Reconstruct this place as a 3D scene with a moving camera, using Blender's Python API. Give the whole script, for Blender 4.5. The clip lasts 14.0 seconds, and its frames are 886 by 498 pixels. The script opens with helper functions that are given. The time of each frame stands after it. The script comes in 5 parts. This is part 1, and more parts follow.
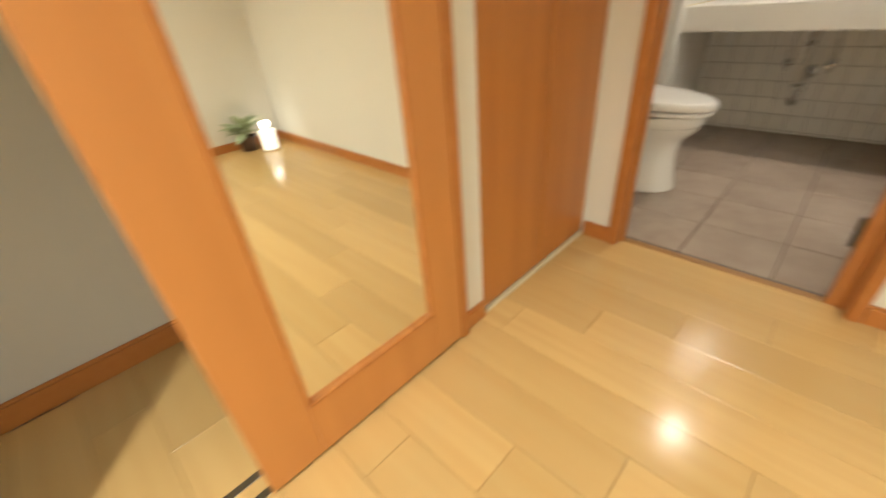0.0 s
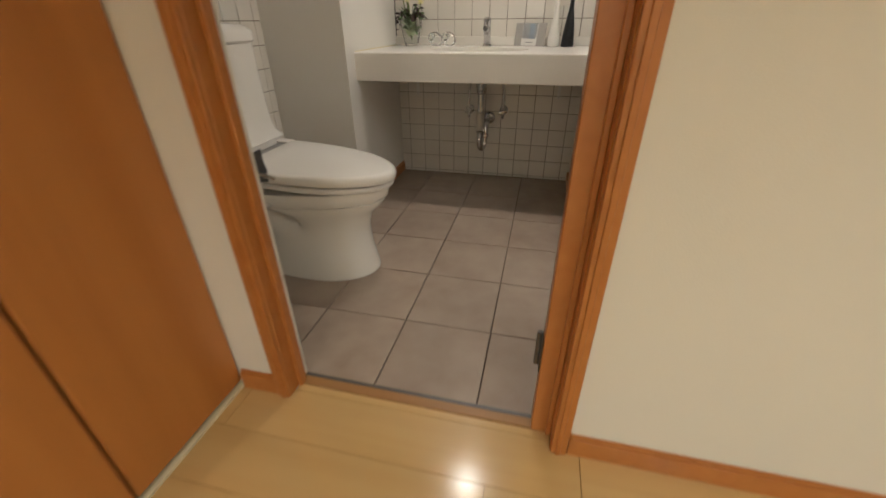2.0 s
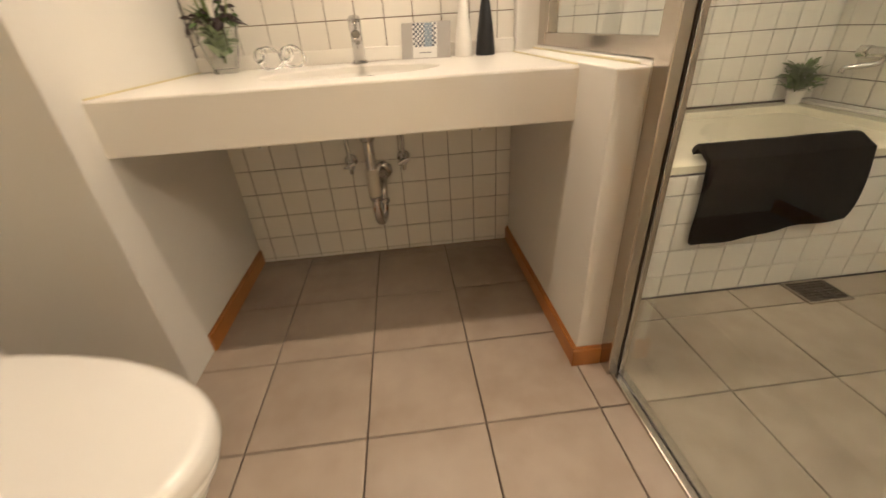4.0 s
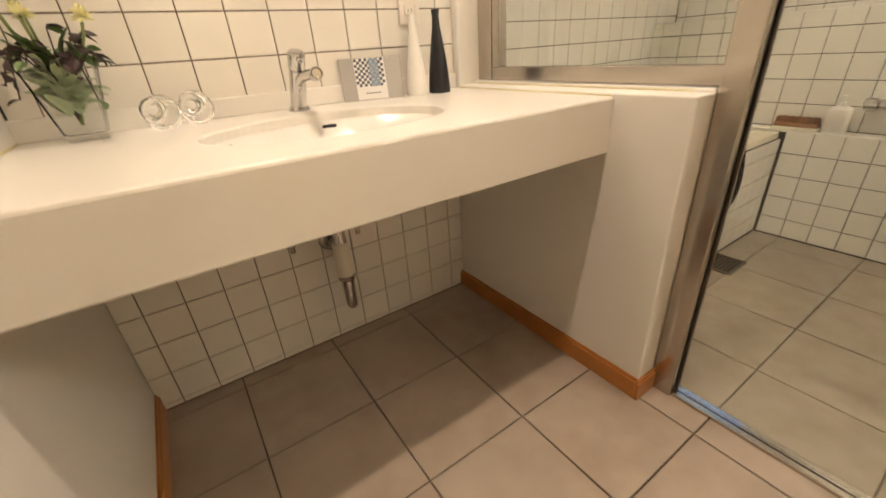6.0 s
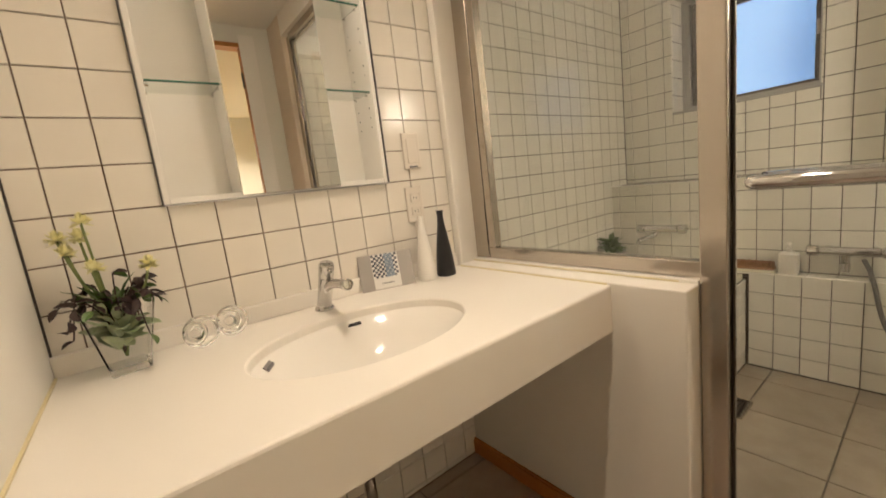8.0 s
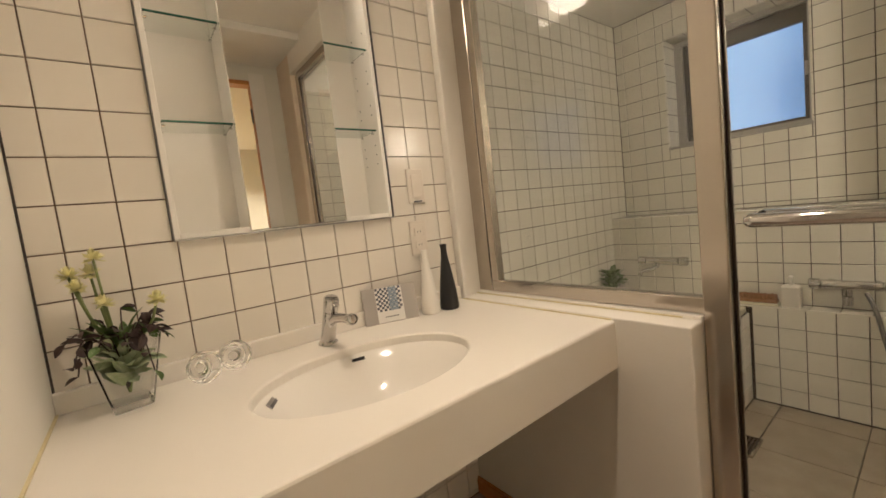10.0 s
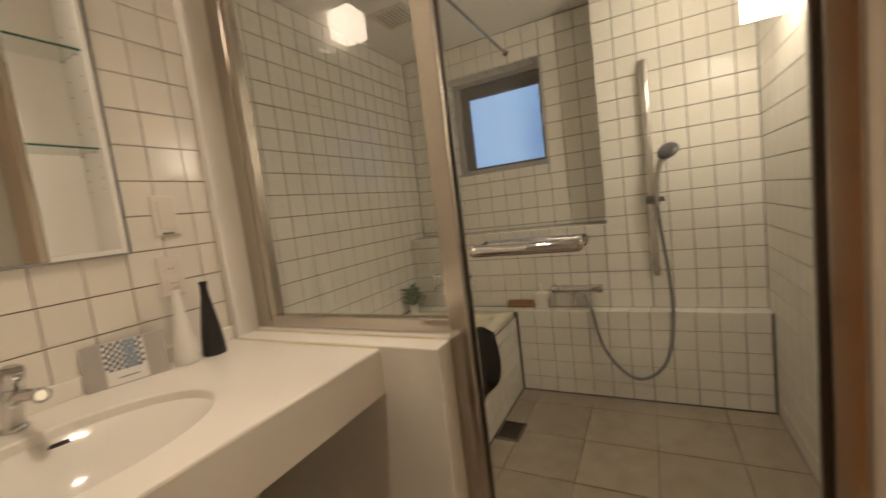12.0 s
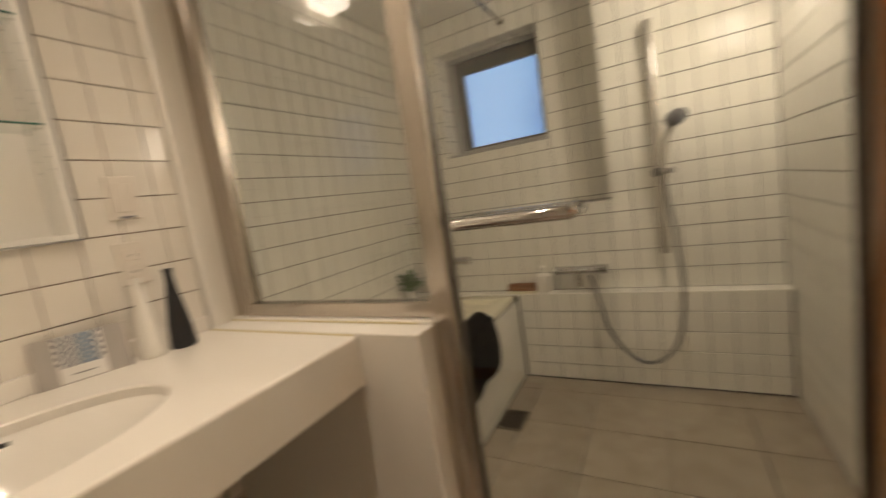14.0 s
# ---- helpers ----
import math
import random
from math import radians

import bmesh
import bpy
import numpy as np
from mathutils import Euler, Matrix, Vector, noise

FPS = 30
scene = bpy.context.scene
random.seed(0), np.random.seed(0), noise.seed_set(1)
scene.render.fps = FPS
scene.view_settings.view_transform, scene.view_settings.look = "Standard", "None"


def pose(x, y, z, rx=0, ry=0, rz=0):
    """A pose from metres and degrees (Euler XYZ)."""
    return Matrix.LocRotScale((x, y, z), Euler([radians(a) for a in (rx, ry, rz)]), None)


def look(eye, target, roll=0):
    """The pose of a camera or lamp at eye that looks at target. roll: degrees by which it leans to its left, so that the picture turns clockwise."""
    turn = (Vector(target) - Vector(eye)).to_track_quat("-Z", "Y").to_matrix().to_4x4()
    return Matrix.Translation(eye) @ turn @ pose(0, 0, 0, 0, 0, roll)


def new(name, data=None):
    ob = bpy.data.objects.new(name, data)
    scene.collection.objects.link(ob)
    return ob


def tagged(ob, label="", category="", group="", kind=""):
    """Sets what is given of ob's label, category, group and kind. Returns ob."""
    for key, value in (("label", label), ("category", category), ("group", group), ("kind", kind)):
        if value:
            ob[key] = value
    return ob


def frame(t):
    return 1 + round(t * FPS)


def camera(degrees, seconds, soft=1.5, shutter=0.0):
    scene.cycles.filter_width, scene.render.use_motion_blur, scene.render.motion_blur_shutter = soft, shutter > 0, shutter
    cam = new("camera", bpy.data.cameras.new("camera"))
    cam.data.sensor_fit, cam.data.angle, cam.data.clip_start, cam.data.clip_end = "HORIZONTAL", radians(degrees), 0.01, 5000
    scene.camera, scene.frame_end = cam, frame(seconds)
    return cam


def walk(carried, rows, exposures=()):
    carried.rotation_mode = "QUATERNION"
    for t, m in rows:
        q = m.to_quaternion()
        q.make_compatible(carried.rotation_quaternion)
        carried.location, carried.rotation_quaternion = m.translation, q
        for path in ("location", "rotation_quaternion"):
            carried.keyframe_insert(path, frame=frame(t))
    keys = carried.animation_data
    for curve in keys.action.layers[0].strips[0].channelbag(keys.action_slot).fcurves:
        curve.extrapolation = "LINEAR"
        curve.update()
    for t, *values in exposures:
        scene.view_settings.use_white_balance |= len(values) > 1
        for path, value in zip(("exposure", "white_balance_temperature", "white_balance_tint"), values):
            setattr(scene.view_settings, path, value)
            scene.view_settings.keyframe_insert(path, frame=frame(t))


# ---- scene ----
cam = camera(96.3, 14.0, soft=1.6, shutter=0.5)
PATH = [
    (0, (0.295, -1.856, 0.916), (-0.936, -0.69, -0.143), -5.1),
    (0.5, (0.291, -1.69, 0.904), (-0.413, -0.109, -0.098), -1.4),
    (1, (0.268, -1.528, 0.911), (-0.078, 0.16, -0.104), -2.0),
    (1.5, (0.293, -1.302, 0.903), (-0.002, 0.419, -0.074), -3.3),
    (2, (0.387, -1.024, 0.914), (-0.024, 0.659, -0.085), -0.5),
    (2.5, (0.326, -0.748, 0.866), (0.097, 0.97, -0.132), -2.4),
    (3, (0.205, -0.508, 0.873), (-0.011, 1.242, -0.07), -3.9),
    (3.5, (0.17, -0.256, 0.882), (0.022, 1.493, -0.077), -5.2),
    (3.7, (0.178, -0.171, 0.886), (0.14, 1.57, -0.099), -4.8),
    (5.8, (-0.198, 0.379, 0.887), (0.671, 1.95, 0.006), -4.4),
    (6, (-0.262, 0.365, 0.905), (0.705, 1.867, 0.006), -4.1),
    (6.5, (-0.301, 0.375, 0.974), (0.733, 1.93, 0.258), -6.4),
    (7, (-0.321, 0.39, 1.016), (0.85, 1.9, 0.427), -7.3),
    (7.5, (-0.332, 0.417, 1.054), (0.852, 1.948, 0.55), -6.8),
    (8, (-0.342, 0.408, 1.089), (0.864, 1.971, 0.773), -6.8),
    (8.2, (-0.343, 0.406, 1.093), (0.853, 1.984, 0.816), -6.8),
    (10.3, (-0.355, 0.404, 1.115), (0.889, 1.961, 0.951), -6.1),
    (10.5, (-0.337, 0.391, 1.12), (0.945, 1.915, 0.941), -6.2),
    (11, (-0.312, 0.37, 1.122), (1.098, 1.776, 0.933), -6.8),
    (11.5, (-0.264, 0.336, 1.123), (1.323, 1.538, 0.934), -6.7),
    (12, (-0.23, 0.274, 1.131), (1.532, 1.199, 0.937), -7.0),
    (12.5, (-0.195, 0.213, 1.133), (1.697, 0.834, 0.955), -7.8),
    (13, (-0.18, 0.151, 1.136), (1.769, 0.557, 0.952), -8.4),
    (13.5, (-0.173, 0.14, 1.113), (1.772, 0.524, 0.853), -8.0),
    (14, (-0.11, 0.27, 1.079), (1.626, 1.232, 0.835), -8.7),
]
walk(cam, [(t, look(eye, target, roll)) for t, eye, target, roll in PATH],
     exposures=[(0, -0.22, 5560, 7), (0.5, -0.35, 5560, 8), (1.0, -0.48, 5540, 9), (1.5, -0.68, 5470, 10), (2.0, -0.82, 5400, 10), (2.5, -0.72, 5550, 10),
                (3.0, -0.64, 6150, 12), (3.5, -0.22, 6300, 13), (5.0, -0.04, 6400, 14), (6.0, -0.02, 6420, 14), (6.5, -0.11, 6400, 14), (7.0, -0.16, 6370, 13), (7.5, -0.24, 6370, 12),
                (8.0, -0.42, 6400, 13), (10.5, -0.83, 6450, 14), (11.0, -0.97, 6500, 14), (12.5, -0.98, 6550, 15), (14, -0.82, 6500, 14)])

# ---- world and lights ----
world = bpy.data.worlds.new("sky")
scene.world = world
world.use_nodes = True
_n = world.node_tree.nodes
_sky = _n.new("ShaderNodeTexSky")
_sky.sky_type = 'NISHITA'
_sky.sun_disc = False
_sky.sun_elevation = radians(4)
_sky.sun_rotation = radians(200)
world.node_tree.links.new(_sky.outputs[0], _n["Background"].inputs[0])
_n["Background"].inputs[1].default_value = 0.12

WARM = (1.0, 0.82, 0.61)
WARM2 = (1.0, 0.88, 0.67)


def point_lamp(name, x, y, z, watts, radius, colour=WARM):
    d = bpy.data.lights.new(name, 'POINT')
    d.energy, d.shadow_soft_size, d.color = watts, radius, colour
    ob = new(name, d)
    ob.matrix_world = pose(x, y, z)
    return ob


def down_lamp(name, x, y, z, watts, radius, colour=WARM, spread=150):
    d = bpy.data.lights.new(name, 'AREA')
    d.shape, d.size, d.energy, d.color = 'DISK', radius * 2, watts, colour
    d.spread = radians(spread)
    ob = new(name, d)
    ob.matrix_world = pose(x, y, z)
    return ob


BATH_CEIL, HALL_CEIL, SHOWER_CEIL = 2.325, 2.32, 2.18
BATH_DOWN = (0.12, 0.78)
HALL_DOWN = ((0.25, -2.95), (1.65, -2.35))
down_lamp("bath_downlight_lamp", *BATH_DOWN, BATH_CEIL - 0.012, 7.2, 0.035, WARM, 110)
for _x, _y in HALL_DOWN:
    down_lamp("hall_downlight_lamp", _x, _y, HALL_CEIL - 0.012, 43, 0.032, WARM2, 128)

# ---- materials ----


def mat(name, colour, rough=0.5, metal=0.0, **kw):
    """kw: grain=(scale xyz, amount, second colour), stain=(scale, amount), bump=(scale, strength), random=amount, spec"""
    m = bpy.data.materials.new(name)
    m.use_nodes = True
    nt = m.node_tree
    b = nt.nodes["Principled BSDF"]
    b.inputs["Roughness"].default_value = rough
    b.inputs["Metallic"].default_value = metal
    if "spec" in kw:
        b.inputs["Specular IOR Level"].default_value = kw["spec"]
    if "coat" in kw:
        b.inputs["Coat Weight"].default_value = kw["coat"]
        b.inputs["Coat Roughness"].default_value = 0.12
    col = nt.nodes.new("ShaderNodeRGB")
    col.outputs[0].default_value = (*colour, 1)
    out = col.outputs[0]
    tc = nt.nodes.new("ShaderNodeTexCoord")
    coord = tc.outputs["Object"]

    def noise_tex(scale, detail=4, vec=coord):
        mp = nt.nodes.new("ShaderNodeMapping")
        mp.inputs["Scale"].default_value = scale if isinstance(scale, tuple) else (scale,) * 3
        nt.links.new(vec, mp.inputs[0])
        nz = nt.nodes.new("ShaderNodeTexNoise")
        nz.inputs["Scale"].default_value = 1.0
        nz.inputs["Detail"].default_value = detail
        nt.links.new(mp.outputs[0], nz.inputs["Vector"])
        return nz.outputs["Fac"]

    if kw.get("random"):
        oi = nt.nodes.new("ShaderNodeObjectInfo")
        add = nt.nodes.new("ShaderNodeVectorMath")
        add.operation = 'MULTIPLY_ADD'
        nt.links.new(oi.outputs["Random"], add.inputs[0])
        add.inputs[1].default_value = (37.0, 91.0, 53.0)
        nt.links.new(coord, add.inputs[2])
        coord = add.outputs[0]
        hs = nt.nodes.new("ShaderNodeHueSaturation")
        mr = nt.nodes.new("ShaderNodeMapRange")
        mr.inputs["To Min"].default_value = 1 - kw["random"]
        mr.inputs["To Max"].default_value = 1 + kw["random"]
        nt.links.new(oi.outputs["Random"], mr.inputs[0])
        nt.links.new(mr.outputs[0], hs.inputs["Value"])
        nt.links.new(out, hs.inputs["Color"])
        out = hs.outputs[0]
    for key in ("grain", "stain"):
        if key in kw:
            scale, amount, second = kw[key]
            f = noise_tex(scale, 5 if key == "grain" else 3, coord)
            ramp = nt.nodes.new("ShaderNodeMapRange")
            ramp.inputs["From Min"].default_value, ramp.inputs["From Max"].default_value = 0.35, 0.68
            ramp.inputs["To Max"].default_value = amount
            nt.links.new(f, ramp.inputs[0])
            mx = nt.nodes.new("ShaderNodeMix")
            mx.data_type = 'RGBA'
            nt.links.new(ramp.outputs[0], mx.inputs[0])
            nt.links.new(out, mx.inputs[6])
            mx.inputs[7].default_value = (*second, 1)
            out = mx.outputs[2]
    nt.links.new(out, b.inputs["Base Color"])
    if "wear" in kw:
        f = noise_tex(kw["wear"][0], 4, coord)
        mr = nt.nodes.new("ShaderNodeMapRange")
        mr.inputs["To Min"].default_value = max(0.0, rough - kw["wear"][1])
        mr.inputs["To Max"].default_value = rough + kw["wear"][1]
        nt.links.new(f, mr.inputs[0])
        nt.links.new(mr.outputs[0], b.inputs["Roughness"])
    if "bump" in kw:
        f = noise_tex(kw["bump"][0], 3, coord)
        bp = nt.nodes.new("ShaderNodeBump")
        bp.inputs["Strength"].default_value = kw["bump"][1]
        bp.inputs["Distance"].default_value = 0.002
        nt.links.new(f, bp.inputs["Height"])
        nt.links.new(bp.outputs[0], b.inputs["Normal"])
    return m


def glass_mat(name, colour=(1, 1, 1), rough=0.0, ior=1.45, solid=False):
    """A pane: clear with Fresnel gloss; a solid: true refraction."""
    m = bpy.data.materials.new(name)
    m.use_nodes = True
    nt = m.node_tree
    b = nt.nodes["Principled BSDF"]
    b.inputs["Base Color"].default_value = (*colour, 1)
    b.inputs["Roughness"].default_value = rough
    b.inputs["IOR"].default_value = ior
    b.inputs["Transmission Weight"].default_value = 1.0
    return m


def glow_mat(name, colour, strength):
    m = bpy.data.materials.new(name)
    m.use_nodes = True
    b = m.node_tree.nodes["Principled BSDF"]
    b.inputs["Base Color"].default_value = (0.9, 0.88, 0.84, 1)
    b.inputs["Emission Color"].default_value = (*colour, 1)
    b.inputs["Emission Strength"].default_value = strength
    return m


M_WOOD = mat("orange cherry veneer", (0.56, 0.25, 0.065), 0.38, grain=((14, 14, 0.9), 0.55, (0.47, 0.19, 0.045)),
             stain=((2.2, 2.2, 0.7), 0.35, (0.53, 0.235, 0.065)), bump=((160, 160, 6), 0.05))
M_DOORLEAF = mat("deep orange cherry veneer", (0.50, 0.205, 0.046), 0.34, grain=((14, 14, 0.9), 0.55, (0.37, 0.135, 0.026)),
             stain=((2.2, 2.2, 0.7), 0.35, (0.49, 0.20, 0.048)), bump=((160, 160, 6), 0.05))
M_TRIM = mat("orange cherry moulding", (0.46, 0.185, 0.042), 0.36, grain=((30, 30, 30), 0.4, (0.34, 0.105, 0.018)),
             stain=(2.5, 0.3, (0.5, 0.2, 0.045)), bump=((120, 120, 120), 0.05))
M_PLANK = mat("maple floor plank", (0.57, 0.385, 0.15), 0.175, random=0.13, grain=((1.3, 26, 26), 0.4, (0.48, 0.29, 0.095)),
              stain=((1.2, 4, 4), 0.35, (0.61, 0.41, 0.17)), wear=(4, 0.05), bump=((3, 60, 60), 0.02))
M_SILL = mat("brown wooden sill", (0.36, 0.19, 0.06), 0.35, grain=((3, 40, 40), 0.5, (0.28, 0.14, 0.04)))
M_SEAM = mat("dark plank seam", (0.30, 0.17, 0.055), 0.6, stain=(8, 0.4, (0.24, 0.13, 0.04)))
M_WALL = mat("cream embossed wallpaper", (0.74, 0.72, 0.65), 0.85, stain=(1.4, 0.3, (0.69, 0.68, 0.59)), bump=((260, 260, 260), 0.25))
# paper turned beige: warm bounce off the wooden door put into its colour
M_BOUNCEPAPER = mat("bathroom wallpaper with warm bounce tint", (0.70, 0.60, 0.48), 0.75, stain=(1.8, 0.25, (0.66, 0.56, 0.44)), bump=((220, 220, 220), 0.2))
M_PAPER = mat("white bathroom wallpaper", (0.80, 0.77, 0.71), 0.75, stain=(1.8, 0.25, (0.76, 0.73, 0.66)), bump=((220, 220, 220), 0.2))
M_CEIL = mat("white ceiling paper", (0.78, 0.76, 0.71), 0.85, stain=(1.5, 0.3, (0.74, 0.71, 0.66)), bump=((200, 200, 200), 0.2))
M_SFTILE = mat("olive grey stoneware shower tile", (0.335, 0.288, 0.222), 0.38, random=0.06, grain=(11, 0.65, (0.255, 0.212, 0.155)), bump=((60, 60, 60), 0.05))
M_FTILE = mat("beige grey stoneware floor tile", (0.37, 0.293, 0.228), 0.42, random=0.06, grain=(11, 0.65, (0.285, 0.214, 0.160)),
              stain=(3.6, 0.5, (0.47, 0.39, 0.315)), wear=(12, 0.08), bump=((90, 90, 90), 0.08))
M_FGROUT = mat("brown floor grout", (0.10, 0.07, 0.05), 0.9, grain=(40, 0.4, (0.15, 0.11, 0.08)))
M_SFGROUT = mat("grey shower floor grout", (0.17, 0.14, 0.11), 0.9, grain=(40, 0.4, (0.22, 0.185, 0.15)))
M_WTILE = mat("glazed white wall tile", (0.80, 0.755, 0.68), 0.12, random=0.025, stain=(4, 0.2, (0.77, 0.72, 0.64)), bump=((9, 9, 9), 0.05))
M_GROUT = mat("brown wall grout", (0.165, 0.11, 0.07), 0.9, grain=(30, 0.5, (0.22, 0.15, 0.10)))
M_STILE = mat("glazed shower wall tile", (0.80, 0.775, 0.70), 0.12, random=0.025, stain=(4, 0.2, (0.72, 0.70, 0.62)), bump=((9, 9, 9), 0.05))
M_SGROUT = mat("grey brown shower grout", (0.085, 0.07, 0.055), 0.9, grain=(30, 0.5, (0.15, 0.13, 0.10)))
M_COUNTER = mat("white solid surface", (0.83, 0.79, 0.725), 0.28, stain=(2.5, 0.2, (0.80, 0.76, 0.68)), bump=((30, 30, 30), 0.02))
M_CERAMIC = mat("white glazed ceramic", (0.83, 0.80, 0.745), 0.08, stain=(3, 0.15, (0.79, 0.76, 0.70)), coat=0.3)
M_PLASTIC = mat("white seat plastic", (0.82, 0.79, 0.74), 0.22, stain=(3, 0.15, (0.78, 0.75, 0.70)))
M_HINGESHADE = mat("hinge plastic greyed as shade", (0.20, 0.19, 0.18), 0.35, stain=(5, 0.2, (0.24, 0.23, 0.22)))
M_SMOKE = mat("smoke grey plastic", (0.07, 0.07, 0.075), 0.32, stain=(6, 0.2, (0.075, 0.07, 0.065)))
M_GREYP = mat("grey plastic", (0.13, 0.13, 0.14), 0.4, stain=(5, 0.2, (0.18, 0.18, 0.19)))
M_CHROME = mat("polished chrome", (0.62, 0.61, 0.60), 0.06, 1.0, wear=(20, 0.03))
M_PLUMB = mat("dull chrome plumbing", (0.52, 0.50, 0.48), 0.16, 1.0, stain=(14, 0.5, (0.28, 0.26, 0.24)), wear=(30, 0.06))
M_STEEL = mat("brushed stainless steel", (0.52, 0.475, 0.42), 0.19, 1.0, grain=((300, 300, 300), 0.2, (0.44, 0.40, 0.35)), wear=((3, 3, 3), 0.05))
M_RAIL = mat("bright satin steel", (0.80, 0.78, 0.75), 0.14, 1.0, wear=((6, 6, 6), 0.05))
M_DARKSTEEL = mat("dark bronze steel", (0.10, 0.085, 0.07), 0.35, 1.0, wear=(20, 0.06))
M_HOSE = mat("metal hose", (0.24, 0.235, 0.23), 0.3, 1.0, bump=((900, 900, 900), 0.6))
M_MIRROR = mat("silver mirror", (0.93, 0.94, 0.92), 0.0, 1.0)
M_GLASS = glass_mat("clear pane", (0.97, 0.985, 0.975))
M_SHELFGLASS = glass_mat("pale shelf glass", (0.955, 0.985, 0.97), ior=1.25)
M_VASEGLASS = glass_mat("thin clear vase glass", (0.985, 0.99, 0.985), ior=1.09)
M_THICKGLASS = glass_mat("thick clear glass", (0.98, 0.99, 0.985), ior=1.5)
M_SHELFEDGE = mat("green polished glass edge", (0.035, 0.15, 0.11), 0.12, stain=(30, 0.3, (0.06, 0.20, 0.15)))
M_LAMINATE = mat("white cabinet laminate", (0.90, 0.88, 0.83), 0.35, stain=(3, 0.15, (0.82, 0.80, 0.74)))
M_BLACK = mat("black towelling", (0.005, 0.0045, 0.0045), 1.0, spec=0.1, grain=(200, 0.5, (0.011, 0.010, 0.010)), bump=((400, 400, 400), 0.8))
M_BLACKG = mat("black satin ceramic", (0.012, 0.012, 0.014), 0.3, stain=(8, 0.3, (0.02, 0.02, 0.022)))
M_WHITEG = mat("white satin ceramic", (0.82, 0.79, 0.73), 0.3, stain=(8, 0.2, (0.78, 0.75, 0.69)))
M_TUB = mat("cream bathtub acrylic", (0.78, 0.74, 0.58), 0.18, stain=(3, 0.2, (0.74, 0.69, 0.53)))
M_ALU = mat("grey aluminium", (0.42, 0.41, 0.40), 0.38, 0.8, wear=(20, 0.06))
M_DARKALU = mat("dark grey aluminium", (0.14, 0.135, 0.13), 0.42, 0.6, wear=(20, 0.06))
M_PLATE = mat("warm white switch plastic", (0.74, 0.68, 0.60), 0.4, stain=(20, 0.2, (0.70, 0.64, 0.56)))
M_CARD = mat("grey cardboard", (0.42, 0.39, 0.36), 0.6, stain=(20, 0.3, (0.37, 0.35, 0.32)))
M_DARKPRINT = mat("dark blue print", (0.05, 0.06, 0.09), 0.5, stain=(30, 0.3, (0.08, 0.09, 0.12)))
M_LIGHTPRINT = mat("white card", (0.80, 0.78, 0.74), 0.5, stain=(20, 0.2, (0.75, 0.73, 0.69)))
M_BLUEPRINT = mat("grey blue print", (0.26, 0.32, 0.40), 0.5, stain=(30, 0.4, (0.34, 0.39, 0.46)))
M_LEAF = mat("green leaf", (0.075, 0.14, 0.03), 0.45, random=0.2, stain=(40, 0.5, (0.12, 0.19, 0.06)))
M_PALELEAF = mat("pale variegated leaf", (0.42, 0.51, 0.29), 0.45, random=0.2, stain=(60, 0.7, (0.56, 0.62, 0.43)))
M_DARKLEAF = mat("dark purple leaf", (0.035, 0.018, 0.016), 0.5, random=0.25, stain=(40, 0.5, (0.07, 0.035, 0.03)))
M_FLOWER = mat("pale yellow petal", (0.85, 0.80, 0.40), 0.6, stain=(60, 0.5, (0.88, 0.86, 0.60)))
M_STEM = mat("green stem", (0.17, 0.22, 0.07), 0.5, stain=(40, 0.4, (0.24, 0.27, 0.10)))
M_BRISTLE = mat("brown brush wood", (0.33, 0.16, 0.07), 0.6, grain=((40, 8, 40), 0.5, (0.24, 0.11, 0.045)))
M_POT = mat("dark brown pot", (0.07, 0.035, 0.02), 0.5, stain=(20, 0.4, (0.10, 0.055, 0.03)))
M_HOLE = mat("dark slot", (0.012, 0.011, 0.010), 0.7)
M_PVCPALE = mat("beige pvc pipe", (0.52, 0.44, 0.35), 0.45, stain=(10, 0.3, (0.44, 0.36, 0.28)))
M_RUBBER = mat("dark rubber", (0.06, 0.052, 0.048), 0.6, stain=(20, 0.3, (0.09, 0.08, 0.07)))
M_PVCWHITE = mat("cream pvc", (0.66, 0.60, 0.50), 0.4, stain=(10, 0.2, (0.60, 0.54, 0.44)))
M_CREAMSILL = mat("cream threshold strip", (0.72, 0.64, 0.42), 0.45, stain=(6, 0.3, (0.66, 0.57, 0.36)))
M_LAMPGLASS = glow_mat("opal lamp glass", (1.0, 0.84, 0.64), 30.0)
M_LAMPGLASS_S = glow_mat("opal shower lamp glass", (1.0, 0.86, 0.66), 84.0)
M_LAMPGLASS2 = glow_mat("opal table lamp", (1.0, 0.84, 0.6), 2.0)
M_LENS = glow_mat("downlight lens", (1.0, 0.82, 0.58), 9.0)


def frosted_mat():
    m = bpy.data.materials.new("patterned frosted glass")
    m.use_nodes = True
    nt = m.node_tree
    b = nt.nodes["Principled BSDF"]
    b.inputs["Base Color"].default_value = (0.9, 0.95, 1, 1)
    b.inputs["Roughness"].default_value = 0.22
    b.inputs["Transmission Weight"].default_value = 1.0
    tc = nt.nodes.new("ShaderNodeTexCoord")
    v = nt.nodes.new("ShaderNodeTexVoronoi")
    v.inputs["Scale"].default_value = 240
    nt.links.new(tc.outputs["Object"], v.inputs["Vector"])
    bp = nt.nodes.new("ShaderNodeBump")
    bp.inputs["Strength"].default_value = 0.5
    bp.inputs["Distance"].default_value = 0.002
    nt.links.new(v.outputs["Distance"], bp.inputs["Height"])
    nt.links.new(bp.outputs[0], b.inputs["Normal"])
    return m


M_FROST = frosted_mat()

# ---- mesh helpers ----


